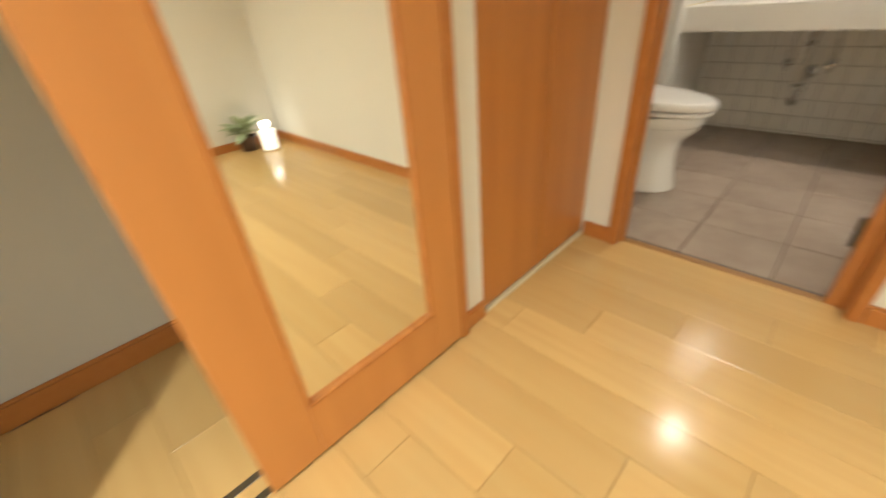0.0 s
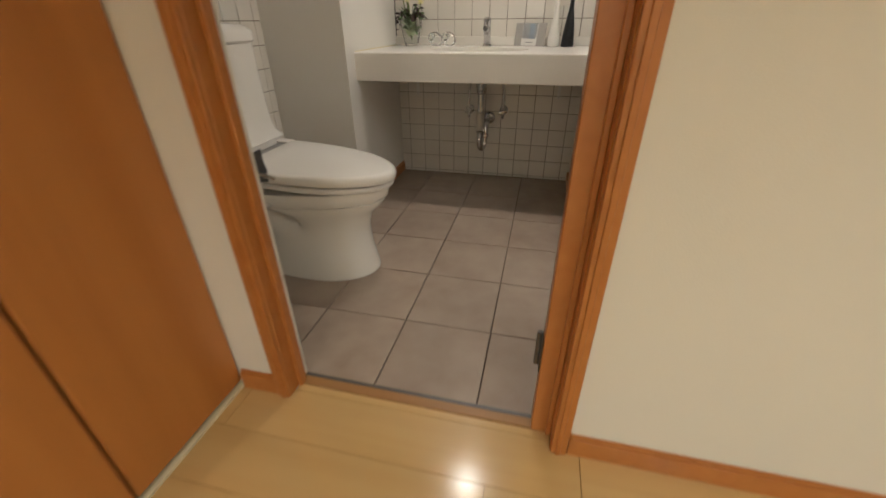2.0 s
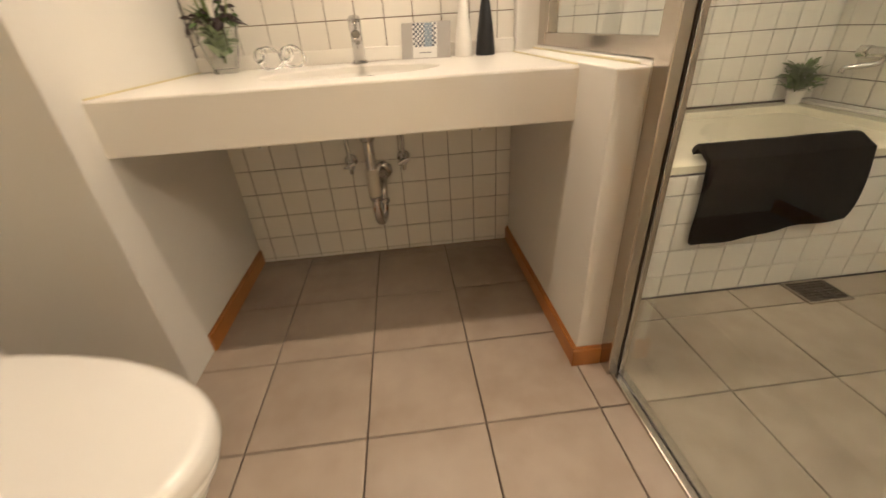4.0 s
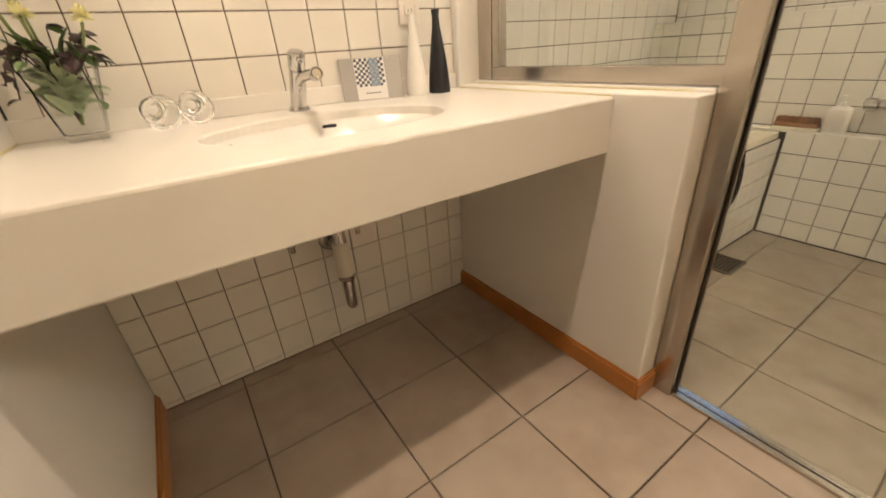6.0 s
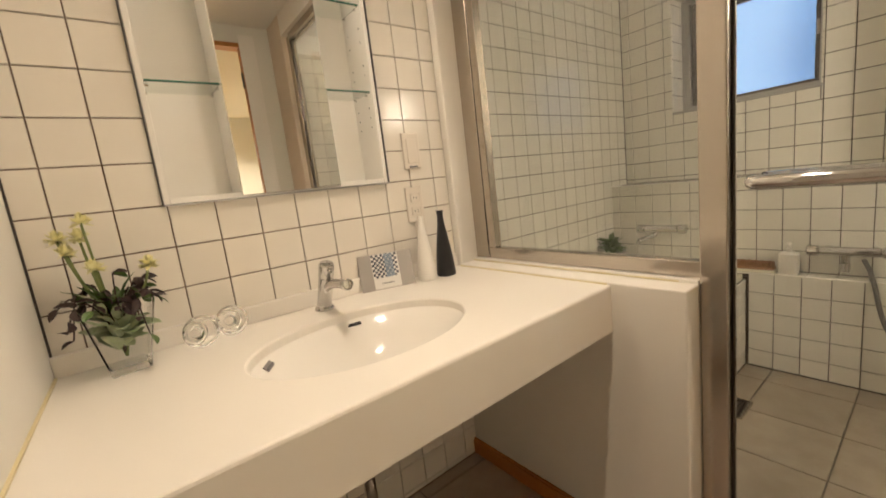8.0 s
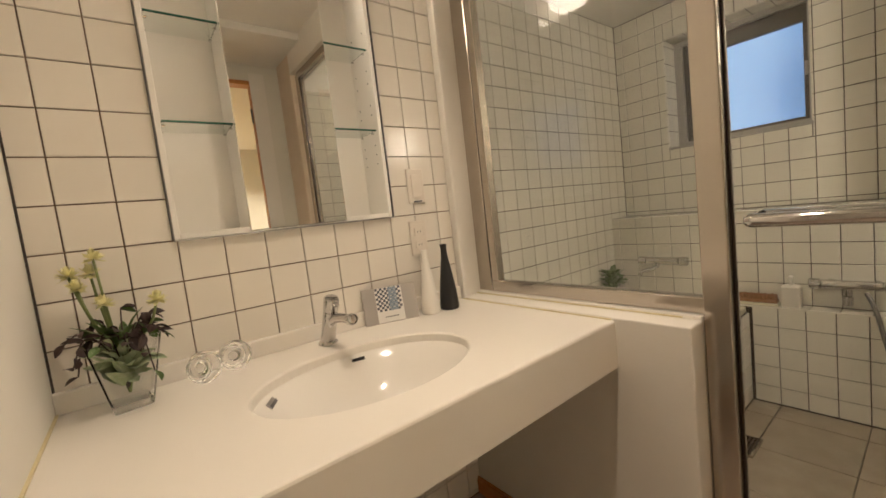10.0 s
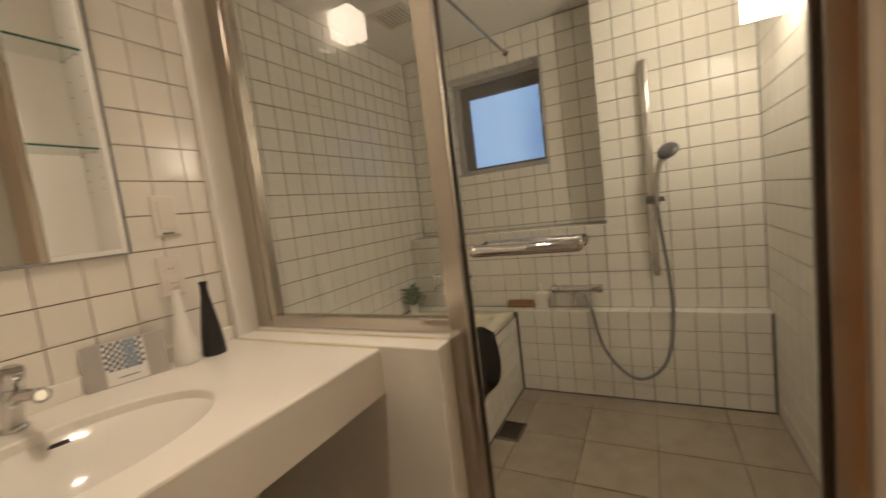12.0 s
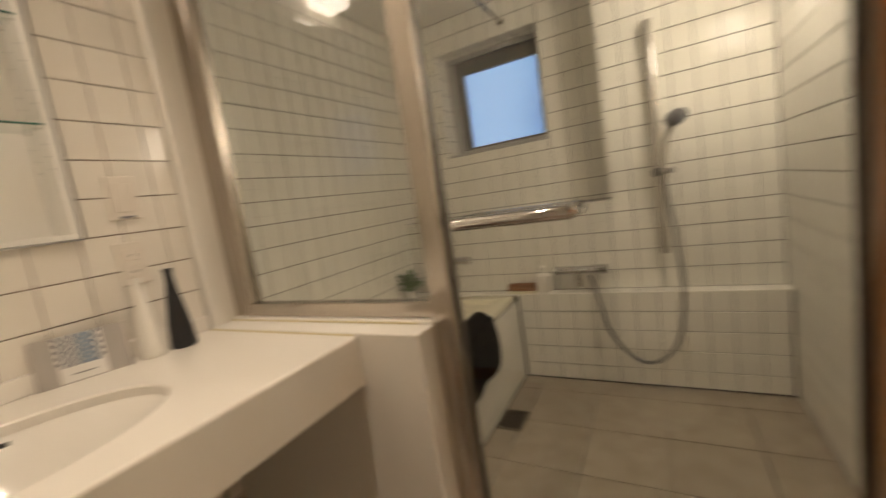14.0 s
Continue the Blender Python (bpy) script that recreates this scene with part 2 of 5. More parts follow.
def mesh_ob(name, bm, material, smooth=False):
    me = bpy.data.meshes.new(name)
    bm.normal_update()
    bm.to_mesh(me)
    bm.free()
    me.materials.append(material)
    if smooth:
        for p in me.polygons:
            p.use_smooth = True
        me.set_sharp_from_angle(angle=radians(40))
    return new(name, me)


def part(name, bm, material, parent, label="", smooth=False):
    ob = mesh_ob(name, bm, material, smooth)
    ob.parent = parent
    if label:
        tagged(ob, label)
    return ob


def thing(name, label, category, x=0, y=0, z=0, group="", kind=""):
    """An Empty at its base; its parts are given in its own coordinates."""
    ob = new(name)
    ob.matrix_basis = pose(x, y, z)
    ob.empty_display_size = 0.05
    return tagged(ob, label, category, group, kind)


def bm_join(*bms):
    out = bm_new()
    for b in bms:
        me = bpy.data.meshes.new("tmp")
        b.to_mesh(me)
        out.from_mesh(me)
        b.free()
        bpy.data.meshes.remove(me)
    return out


def bm_new():
    return bmesh.new()


def box(x0, y0, z0, x1, y1, z1, bevel=0.0, seg=2):
    bm = bm_new()
    bmesh.ops.create_cube(bm, size=1.0)
    for v in bm.verts:
        v.co = Vector((x0 + (v.co.x + 0.5) * (x1 - x0), y0 + (v.co.y + 0.5) * (y1 - y0), z0 + (v.co.z + 0.5) * (z1 - z0)))
    if bevel:
        bmesh.ops.bevel(bm, geom=bm.edges[:], offset=bevel, segments=seg, affect='EDGES', profile=0.5)
    return bm


def lathe(profile, n=24, cap=True):
    """A turned shape about z from (radius, height) pairs."""
    bm = bm_new()
    rings = []
    for r, z in profile:
        rings.append([bm.verts.new((r * math.cos(2 * math.pi * i / n), r * math.sin(2 * math.pi * i / n), z)) for i in range(n)])
    for a, b in zip(rings, rings[1:]):
        for i in range(n):
            bm.faces.new((a[i], a[(i + 1) % n], b[(i + 1) % n], b[i]))
    if cap:
        bm.faces.new(list(reversed(rings[0])))
        bm.faces.new(rings[-1])
    return bm


def loft(rings, cap=True):
    """Closed rings of equal length, skinned."""
    bm = bm_new()
    vs = [[bm.verts.new(p) for p in r] for r in rings]
    n = len(vs[0])
    for a, b in zip(vs, vs[1:]):
        for i in range(n):
            bm.faces.new((a[i], a[(i + 1) % n], b[(i + 1) % n], b[i]))
    if cap:
        bm.faces.new(list(reversed(vs[0])))
        bm.faces.new(vs[-1])
    bmesh.ops.recalc_face_normals(bm, faces=bm.faces[:])
    return bm


def tube(points, radius, n=10, closed=False):
    """A round tube along points; radius may be a list."""
    pts = [Vector(p) for p in points]
    rings = []
    up = Vector((0.13, 0.31, 0.94)).normalized()
    for i, p in enumerate(pts):
        d = (pts[min(i + 1, len(pts) - 1)] - pts[max(i - 1, 0)]).normalized()
        if abs(d.dot(up)) > 0.98:
            up = Vector((0.9, 0.3, 0.1)).normalized()
        a = d.cross(up).normalized()
        b = a.cross(d).normalized()
        up = b
        r = radius[i] if isinstance(radius, (list, tuple)) else radius
        rings.append([p + r * (math.cos(2 * math.pi * k / n) * a + math.sin(2 * math.pi * k / n) * b) for k in range(n)])
    return loft(rings)


def curve_pts(points, steps=8):
    """A smooth line through points (Catmull-Rom)."""
    p = [Vector(q) for q in points]
    p = [2 * p[0] - p[1]] + p + [2 * p[-1] - p[-2]]
    out = []
    for i in range(1, len(p) - 2):
        for s in range(steps):
            t = s / steps
            out.append(0.5 * ((2 * p[i]) + (p[i + 1] - p[i - 1]) * t + (2 * p[i - 1] - 5 * p[i] + 4 * p[i + 1] - p[i + 2]) * t * t
                              + (3 * p[i] - p[i - 1] - 3 * p[i + 1] + p[i + 2]) * t ** 3))
    out.append(p[-2])
    return out


def moved(bm, m):
    bmesh.ops.transform(bm, matrix=m, verts=bm.verts[:])
    return bm


def axis_cyl(p0, p1, r, n=16, bevel=0.0):
    """A cylinder between two points, its rims eased."""
    p0, p1 = Vector(p0), Vector(p1)
    L = (p1 - p0).length
    b = bevel or min(r * 0.18, L * 0.2)
    bm = lathe([(r - b, 0), (r, b), (r, L - b), (r - b, L)], n)
    return moved(bm, Matrix.Translation(p0) @ (p1 - p0).to_track_quat('Z', 'Y').to_matrix().to_4x4())


def structure(name, bm, material, label, category="wall"):
    return tagged(mesh_ob(name, bm, material), label, category, kind="structure")


TILE_CACHE = {}


def tile_mesh(w, h, material, proud=0.006, edge=0.0012):
    """A single glazed tile with eased edges, centred on its face's middle, back at zero."""
    key = (round(w, 3), round(h, 3), material.name, proud)
    if key not in TILE_CACHE:
        me = bpy.data.meshes.new("tile")
        a, b = w / 2, h / 2
        v = []
        for s, z in ((0.0, -0.002), (0.0, proud - edge), (edge, proud)):
            v += [(-a + s, -b + s, z), (a - s, -b + s, z), (a - s, b - s, z), (-a + s, b - s, z)]
        f = [(8, 9, 10, 11)]
        for k in (0, 4):
            f += [(k + i, k + (i + 1) % 4, k + 4 + (i + 1) % 4, k + 4 + i) for i in range(4)]
        me.from_pydata(v, [], f)
        me.materials.append(material)
        TILE_CACHE[key] = me
    return TILE_CACHE[key]


def lay_tiles(parent, origin, u, v, size_u, size_v, pitch, phase_u, phase_v, material, gap=0.0028, holes=(), proud=0.006, name="tile", stagger=0):
    """Tiles on a plane: origin is its corner, u and v its directions; joints lie at phase + k * pitch."""
    u, v = Vector(u), Vector(v)
    n = u.cross(v)
    rot = Matrix((u, v, n)).transposed().to_4x4()
    pu, pv = pitch if isinstance(pitch, tuple) else (pitch, pitch)

    def cuts(size, p, ph):
        k = math.floor(-ph / p)
        out = []
        while ph + k * p < size:
            a, b = max(0, ph + k * p), min(size, ph + (k + 1) * p)
            if b - a > 0.012:
                out.append((a, b))
            k += 1
        return out
    for j, (v0, v1) in enumerate(cuts(size_v, pv, phase_v)):
        for u0, u1 in cuts(size_u, pu, phase_u + (stagger * j) % pu):
            pieces = [(u0, v0, u1, v1)]
            for h in holes:
                left = []
                for a in pieces:
                    if a[0] >= h[2] - 1e-4 or a[2] <= h[0] + 1e-4 or a[1] >= h[3] - 1e-4 or a[3] <= h[1] + 1e-4:
                        left.append(a)
                        continue
                    m0, m1 = max(a[0], h[0]), min(a[2], h[2])
                    left += [(a[0], a[1], h[0], a[3]), (h[2], a[1], a[2], a[3]), (m0, a[1], m1, h[1]), (m0, h[3], m1, a[3])]
                pieces = [a for a in left if a[2] - a[0] > 0.008 and a[3] - a[1] > 0.008]
            for c in pieces:
                ob = new(name, tile_mesh(c[2] - c[0] - gap, c[3] - c[1] - gap, material, proud))
                tilt = Matrix.Rotation(random.uniform(-0.0025, 0.0025), 4, 'X') @ Matrix.Rotation(random.uniform(-0.0025, 0.0025), 4, 'Y')
                ob.parent = parent
                ob.matrix_basis = Matrix.Translation(Vector(origin) + u * (c[0] + c[2]) / 2 + v * (c[1] + c[3]) / 2) @ rot @ tilt


# ---- the large structure: hall ----
YD0, YD1 = -0.376, -0.305        # the bathroom door's wall
XE = 2.50                       # the hall's far end
DL, DR, DH = -0.212, 0.495, 2.17  # the door opening

hall_floor = structure("floor_hall", box(-1.15, -3.4, -0.10, XE, YD1, -0.008), M_SEAM, "maple laminate plank floor of the hall", "floor")
structure("wall_door_west", box(-1.05, YD0, -0.1, DL - 0.001, YD1, 2.35), M_WALL, "cream wallpapered wall beside the bathroom door")
structure("wall_door_east", box(DR + 0.001, YD0, -0.1, XE, YD1, 2.35), M_WALL, "plain cream wallpapered hall wall")
structure("wall_door_head", box(DL - 0.001, YD0, DH, DR + 0.001, YD1, 2.35), M_WALL, "cream wall above the bathroom door")
structure("wall_hall_end", box(XE, -3.5, -0.1, XE + 0.1, YD1, 2.35), M_WALL, "cream wallpapered end wall of the hall")
structure("wall_hall_back", box(-1.25, -3.5, -0.1, XE, -3.4, 2.35), M_WALL, "plain cream wall closing the hall")
XL = -0.362                     # the closet side of the hall
structure("wall_closet_head", box(XL - 0.09, -1.065, 2.02, XL, YD0, 2.35), M_WALL, "cream wall above the closet")
structure("wall_closet_side", box(XL - 0.09, -1.80, -0.1, XL - 0.030, -1.1655, 2.35), M_WALL, "cream wall behind the mirror door")
structure("wall_closet_strip", box(XL - 0.09, -1.165, -0.1, XL - 0.006, -1.066, 2.35), M_WALL, "cream wall strip between closet and mirror door")
structure("wall_side_head", box(XL - 0.09, -2.40, 2.02, XL - 0.03, -1.80, 2.35), M_WALL, "cream wall above the side opening")
# out of view; lengthened to shade the side room from the hall lamp
structure("wall_side_end", box(XL - 0.09, -3.4, -0.1, XL, -2.40, 2.35), M_WALL, "unseen cream wall beyond the side opening, keeping lamp light out")
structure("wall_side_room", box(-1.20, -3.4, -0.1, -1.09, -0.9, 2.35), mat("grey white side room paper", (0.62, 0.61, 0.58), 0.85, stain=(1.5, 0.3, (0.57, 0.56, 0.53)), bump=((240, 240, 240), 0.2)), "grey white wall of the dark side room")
structure("wall_closet_back", box(-1.09, -0.98, -0.1, XL - 0.09, -0.90, 2.35), M_WALL, "plain wall closing the side room")
structure("ceiling_hall", box(-1.25, -3.5, HALL_CEIL, XE + 0.1, YD0, HALL_CEIL + 0.1), M_CEIL, "white papered hall ceiling", "ceiling")

# ---- the large structure: bathroom ----
XW, YN, XN, YS = -0.93, 0.845, -0.522, 1.555
bath_floor = structure("floor_bath", box(-1.05, YD1, -0.10, 0.70, 1.80, -0.008), M_FGROUT, "beige grey stoneware tile bathroom floor", "floor")
shower_floor = structure("floor_shower", box(0.70, -0.32, -0.10, 2.5, 1.95, -0.010), M_SFGROUT, "beige grey stoneware tile shower floor", "floor")
wall_toilet = structure("wall_toilet", box(-1.05, YD1, -0.1, XW - 0.006, 1.8, 2.35), M_GROUT, "white tiled wall behind the toilet")
structure("wall_niche", box(XW - 0.006, YN, -0.1, XN, 1.80, 2.35), M_PAPER, "white papered wall between toilet and washbasin")
# the basin wall, with the cabinet's recess left open
RX0, RX1, RZ0, RZ1, RD = -0.268, 0.347, 1.119, 1.93, 0.13
XC = 0.60
wall_basin = structure("wall_basin", bm_join(
    box(XN, YS + 0.006, -0.1, XC, 1.80, RZ0), box(XN, YS + 0.006, RZ1, XC, 1.80, 2.35),
    box(XN, YS + 0.006, RZ0, RX0, 1.80, RZ1), box(RX1, YS + 0.006, RZ0, XC, 1.80, RZ1),
    box(RX0, YS + RD, RZ0, RX1, 1.80, RZ1)), M_GROUT, "white tiled wall behind the washbasin counter")
structure("wall_column", box(XC, YS - 0.03, -0.1, 0.735, 1.80, 2.35, 0.004, 1), M_PAPER, "cream painted wall end beside the glass partition")
low_wall = structure("wall_low", bm_join(box(0.594, 0.757, -0.1, 0.665, YS - 0.03, 0.792, 0.004, 2), box(0.6652, 0.7575, -0.1, 0.735, YS - 0.03, 0.800, 0.003, 2)), M_PAPER,
                     "white half height wall between counter and shower")
structure("wall_shower_side", box(0.652, -0.306, -0.1, 0.735, -0.055, 2.35, 0.008, 3), M_BOUNCEPAPER, "papered wall beside the shower door, tinted beige as by warm bounce")
structure("wall_shower_lintel", box(0.652, -0.055, 2.155, 0.735, YS - 0.03, 2.35), M_PAPER, "cream wall above the shower partition")
structure("ceiling_bath", bm_join(box(-1.05, YD1, BATH_CEIL, 0.652, 1.80, BATH_CEIL + 0.1), box(XW, YD1 + 0.001, 2.28, 0.651, 0.19, BATH_CEIL - 0.001, 0.003, 1)), M_CEIL, "white papered bathroom ceiling with a shallow drop over the door", "ceiling")
# shower room
XB, XM, XWN, YR, YT = 2.005, 2.09, 2.295, -0.205, 1.74
ZL = 0.945
wall_right = structure("wall_shower_right", box(0.735, -0.305, -0.1, 2.62, YR - 0.006, 2.40), M_SGROUT, "white tiled right wall of the shower")
wall_tub = structure("wall_tub", box(0.735, YT + 0.006, -0.1, 2.62, 1.95, 2.40), M_SGROUT, "white tiled wall along the bathtub")
wall_bench = structure("wall_ledge", box(XB + 0.006, YR - 0.006, -0.1, 2.62, YT + 0.006, 0.480), M_SGROUT, "low white tiled ledge under the shower")
wall_mid = structure("wall_ledge_upper", box(XM + 0.006, 0.478 - 0.006, 0.480, 2.62, YT + 0.006, ZL), M_SGROUT, "white tiled wall behind the mixer tap")
wall_pillar = structure("wall_pillar", box(XM + 0.002, YR - 0.006, 0.480, 2.62, 0.478 - 0.006, 2.40), M_SGROUT, "white tiled wall behind the shower rail")
WY0, WY1, WZ0, WZ1 = 0.800, 1.445, 1.350, 1.983
wall_window = structure("wall_window", bm_join(
    box(XWN + 0.006, 0.472, ZL, 2.62, WY0, 2.40), box(XWN + 0.006, WY1, ZL, 2.62, YT + 0.006, 2.40),
    box(XWN + 0.006, WY0, ZL, 2.62, WY1, WZ0), box(XWN + 0.006, WY0, WZ1, 2.62, WY1, 2.40)), M_SGROUT, "white tiled wall with a small window")
structure("ceiling_shower", bm_join(box(0.735, YR, SHOWER_CEIL, 2.62, YT, SHOWER_CEIL + 0.1), box(0.735, YR, SHOWER_CEIL - 0.07, 2.62, 0.45, SHOWER_CEIL - 0.001)), M_CEIL, "white shower ceiling with a shallow soffit", "ceiling")


# ---- hall things ----


def skirting(name, x0, y0, x1, y1, face, h=0.066, t=0.011):
    """A skirting board along a wall; face is the side that it shows."""
    nx, ny = face
    a, b = (x0, x1) if nx == 0 else ((x0, x0 + nx * t) if nx > 0 else (x0 + nx * t, x0))
    c, d = (y0, y1) if ny == 0 else ((y0, y0 + ny * t) if ny > 0 else (y0 + ny * t, y0))
    bm = bm_join(box(a, c, 0.0, b, d, h * 0.86, 0.001, 1),
                 box(a if nx >= 0 else a + t * 0.4, c if ny >= 0 else c + t * 0.4, h * 0.86, b if nx <= 0 else b - t * 0.4, d if ny <= 0 else d - t * 0.4, h, 0.002, 2))
    return structure(name, bm, M_TRIM, "orange cherry skirting board along the wall", "baseboard")


skirting("baseboard_hall_1", DR + 0.040, YD0, XE, YD0, (0, -1))
skirting("baseboard_hall_2", XL, YD0, DL - 0.040, YD0, (0, -1))
skirting("baseboard_hall_3", XE, -3.4, XE, YD0, (-1, 0))
skirting("baseboard_hall_4", XL - 0.006, -1.163, XL - 0.006, -1.068, (1, 0))
skirting("baseboard_side_room", -1.09, -3.4, -1.09, -0.98, (1, 0), h=0.085)
skirting("baseboard_hall_5", XL, -3.4, XL, -2.41, (1, 0))

# bathroom door frame: lining, architrave and stop
door = thing("door_frame", "orange cherry door frame of the bathroom, its door out of the way", "door frame", 0, 0, 0, kind="structure")


HX = 0.447                      # the hinge post's face


def jamb(x_in, side):
    """One upright: lining through the wall and a moulded architrave on the hall side."""
    s = side
    lining = box(min(x_in, x_in - s * 0.028), YD0 - 0.004, 0, max(x_in, x_in - s * 0.028), YD1, DH, 0.002, 1)
    lining_ob = part("jamb_lining", lining, M_TRIM, door)
    x0 = x_in - s * 0.002
    arch = bm_join(box(min(x0, x0 - s * 0.036), YD0 - 0.016, 0, max(x0, x0 - s * 0.036), YD0 - 0.0005, DH + 0.05, 0.003, 2),
                   box(min(x0 - s * 0.010, x0 - s * 0.022), YD0 - 0.020, 0, max(x0 - s * 0.010, x0 - s * 0.022), YD0 - 0.0165, DH + 0.03, 0.002, 2))
    part("architrave", arch, M_TRIM, door)
    part("door_stop", box(min(x_in, x_in + s * 0.012), YD0 + 0.03, 0, max(x_in, x_in + s * 0.012), YD0 + 0.055, DH, 0.002, 1), M_TRIM, door)
    if side > 0:
        arch2 = box(x_in - 0.05, YD1 + 0.0005, 0, x_in - 0.002, YD1 + 0.014, DH + 0.05, 0.003, 2)
    else:
        part("hinge_post", box(HX, YD0 + 0.038, 0, DR - 0.0005, YD1 + 0.0145, DH - 0.029, 0.002, 1), M_TRIM, door)
        arch2 = bm_join(box(DR + 0.0005, YD1 + 0.0005, 0, 0.549, YD1 + 0.0145, DH + 0.05), box(HX + 0.003, YD1 + 0.0148, 0, 0.549, YD1 + 0.018, DH + 0.05, 0.001, 1))
    part("inner_architrave", arch2, M_PAPER, door, "white inner architrave")


jamb(DL, 1)
jamb(DR, -1)
part("head_lining", box(DL, YD0 - 0.004, DH - 0.028, DR, YD1 + 0.012, DH, 0.002, 1), M_TRIM, door)
part("head_architrave", box(DL - 0.05, YD0 - 0.016, DH + 0.0005, DR + 0.05, YD0 - 0.0005, DH + 0.05, 0.003, 2), M_TRIM, door)
for z in (0.24, 1.088, 1.93):
    hin = part("hinge", box(HX - 0.003, YD1 - 0.022, z - 0.048, HX - 0.0005, YD1 + 0.010, z + 0.048, 0.001, 1), M_DARKALU, door, "dull steel hinge")
    for z0, z1 in ((z - 0.049, z - 0.001), (z + 0.001, z + 0.049)):
        part("knuckle", axis_cyl((HX - 0.008, YD1 + 0.012, z0), (HX - 0.008, YD1 + 0.012, z1), 0.007, 14), M_DARKALU, hin, smooth=True)
structure("threshold", box(DL + 0.0, -0.336, -0.008, DR - 0.0, YD1 - 0.002, 0.004, 0.002, 2), M_SILL, "orange wooden threshold under the bathroom door", "threshold")
structure("threshold_strip", box(DL + 0.001, YD1 - 0.001, -0.008, DR - 0.001, YD1 + 0.010, 0.003, 0.001, 1), M_DARKALU, "dark metal strip at the edge of the tiles", "threshold")

# closet with two folding leaves
closet = thing("closet_door", "pair of closed orange cherry closet doors on a cream rail", "closet door", 0, 0, 0)
for y0, y1 in ((-0.714, -0.379), (-1.062, -0.722)):
    leaf = part("door_leaf", box(XL - 0.045, y0, 0.022, XL - 0.009, y1, 2.015, 0.003, 2), M_DOORLEAF, closet)
    yk = y0 + 0.02 if y0 > -0.73 else y1 - 0.02
    part("knob", moved(lathe([(0.006, 0), (0.006, 0.012), (0.014, 0.018), (0.014, 0.026), (0.008, 0.030)], 16),
                       pose(XL - 0.009, yk, 0.96, 0, 90, 0)), M_TRIM, leaf, smooth=True)
part("bottom_rail", box(XL - 0.085, -1.062, -0.004, XL - 0.002, -0.379, 0.008, 0.001, 1), M_CREAMSILL, closet, "cream floor rail")
# near-black sheet close behind the leaves, painting the shade in their gap
part("closet_back", box(XL - 0.088, -1.062, 0.009, XL - 0.060, -0.379, 2.018), M_HOLE, closet)

# sliding mirror door
md = thing("mirror_door", "orange cherry sliding door with a tall framed mirror", "door", 0, 0, 0)
MX0, MX1, MY0, MY1 = -0.388, -0.346, -1.832, -1.199
gy0, gy1, gz0, gz1 = -1.700, -1.304, 0.170, 1.86
part("stile", box(MX0, MY0, 0.012, MX1, gy0, 2.0, 0.003, 2), M_WOOD, md)
part("stile", box(MX0, gy1, 0.012, MX1, MY1, 2.0, 0.003, 2), M_WOOD, md)
part("rail", box(MX0, gy0 + 0.0005, 0.012, MX1 - 0.0005, gy1 - 0.0005, gz0, 0.002, 2), M_WOOD, md)
part("rail", box(MX0, gy0 + 0.0005, gz1, MX1 - 0.0005, gy1 - 0.0005, 2.0, 0.002, 2), M_WOOD, md)
part("mirror", box(MX0 + 0.014, gy0 - 0.005, gz0 - 0.005, MX1 - 0.010, gy1 + 0.005, gz1 + 0.005), M_MIRROR, md, "tall silver mirror")
for a in ((gy0, gz0, gy1, gz0 + 0.010), (gy0, gz1 - 0.010, gy1, gz1), (gy0, gz0 + 0.0105, gy0 + 0.010, gz1 - 0.0105), (gy1 - 0.010, gz0 + 0.0105, gy1, gz1 - 0.0105)):
    part("bead", box(MX1 - 0.012, a[0], a[1], MX1 + 0.002, a[2], a[3], 0.003, 2), M_TRIM, md)
structure("trim_mirror_door", box(XL - 0.03, -1.195, 0, XL + 0.018, -1.1655, 2.03, 0.003, 2), M_TRIM, "orange cherry post beside the mirror door", "trim")
structure("trim_floor_rail", bm_join(box(-0.435, -2.39, -0.006, -0.415, -1.80, 0.003, 0.001, 1), box(-0.38, -2.39, -0.006, -0.36, -1.80, 0.003, 0.001, 1)), M_STEEL, "steel floor rails of the sliding door", "floor rail")


def leaf_bm(length, width, curl=0.25, n=5):
    """One leaf along +x with a fold and a droop."""
    bm = bm_new()
    rows = []
    for i in range(n + 1):
        t = i / n
        w = width * math.sin(math.pi * min(1, t * 0.92 + 0.06)) ** 0.8 * 0.5
        z = -curl * length * t * t
        rows.append([bm.verts.new((length * t, s * w, z + abs(s) * w * 0.35)) for s in (-1, 0, 1)])
    for a, b in zip(rows, rows[1:]):
        for k in (0, 1):
            bm.faces.new((a[k], a[k + 1], b[k + 1], b[k]))
    return bm


def foliage(rng, count, radius, height, length, width, up=0.5):
    """Many leaves springing from a centre."""
    out = []
    for i in range(count):
        az = rng.uniform(0, 360)
        el = rng.uniform(5, 75) * up + rng.uniform(0, 20)
        s = rng.uniform(0.6, 1.15)
        r = rng.uniform(0, radius)
        z = rng.uniform(0.1, 1.0) * height
        b = leaf_bm(length * s, width * s, rng.uniform(0.1, 0.5))
        out.append(moved(b, pose(r * math.cos(radians(az)), r * math.sin(radians(az)), z, rng.uniform(-25, 25), -el, az)))
    return bm_join(*out)


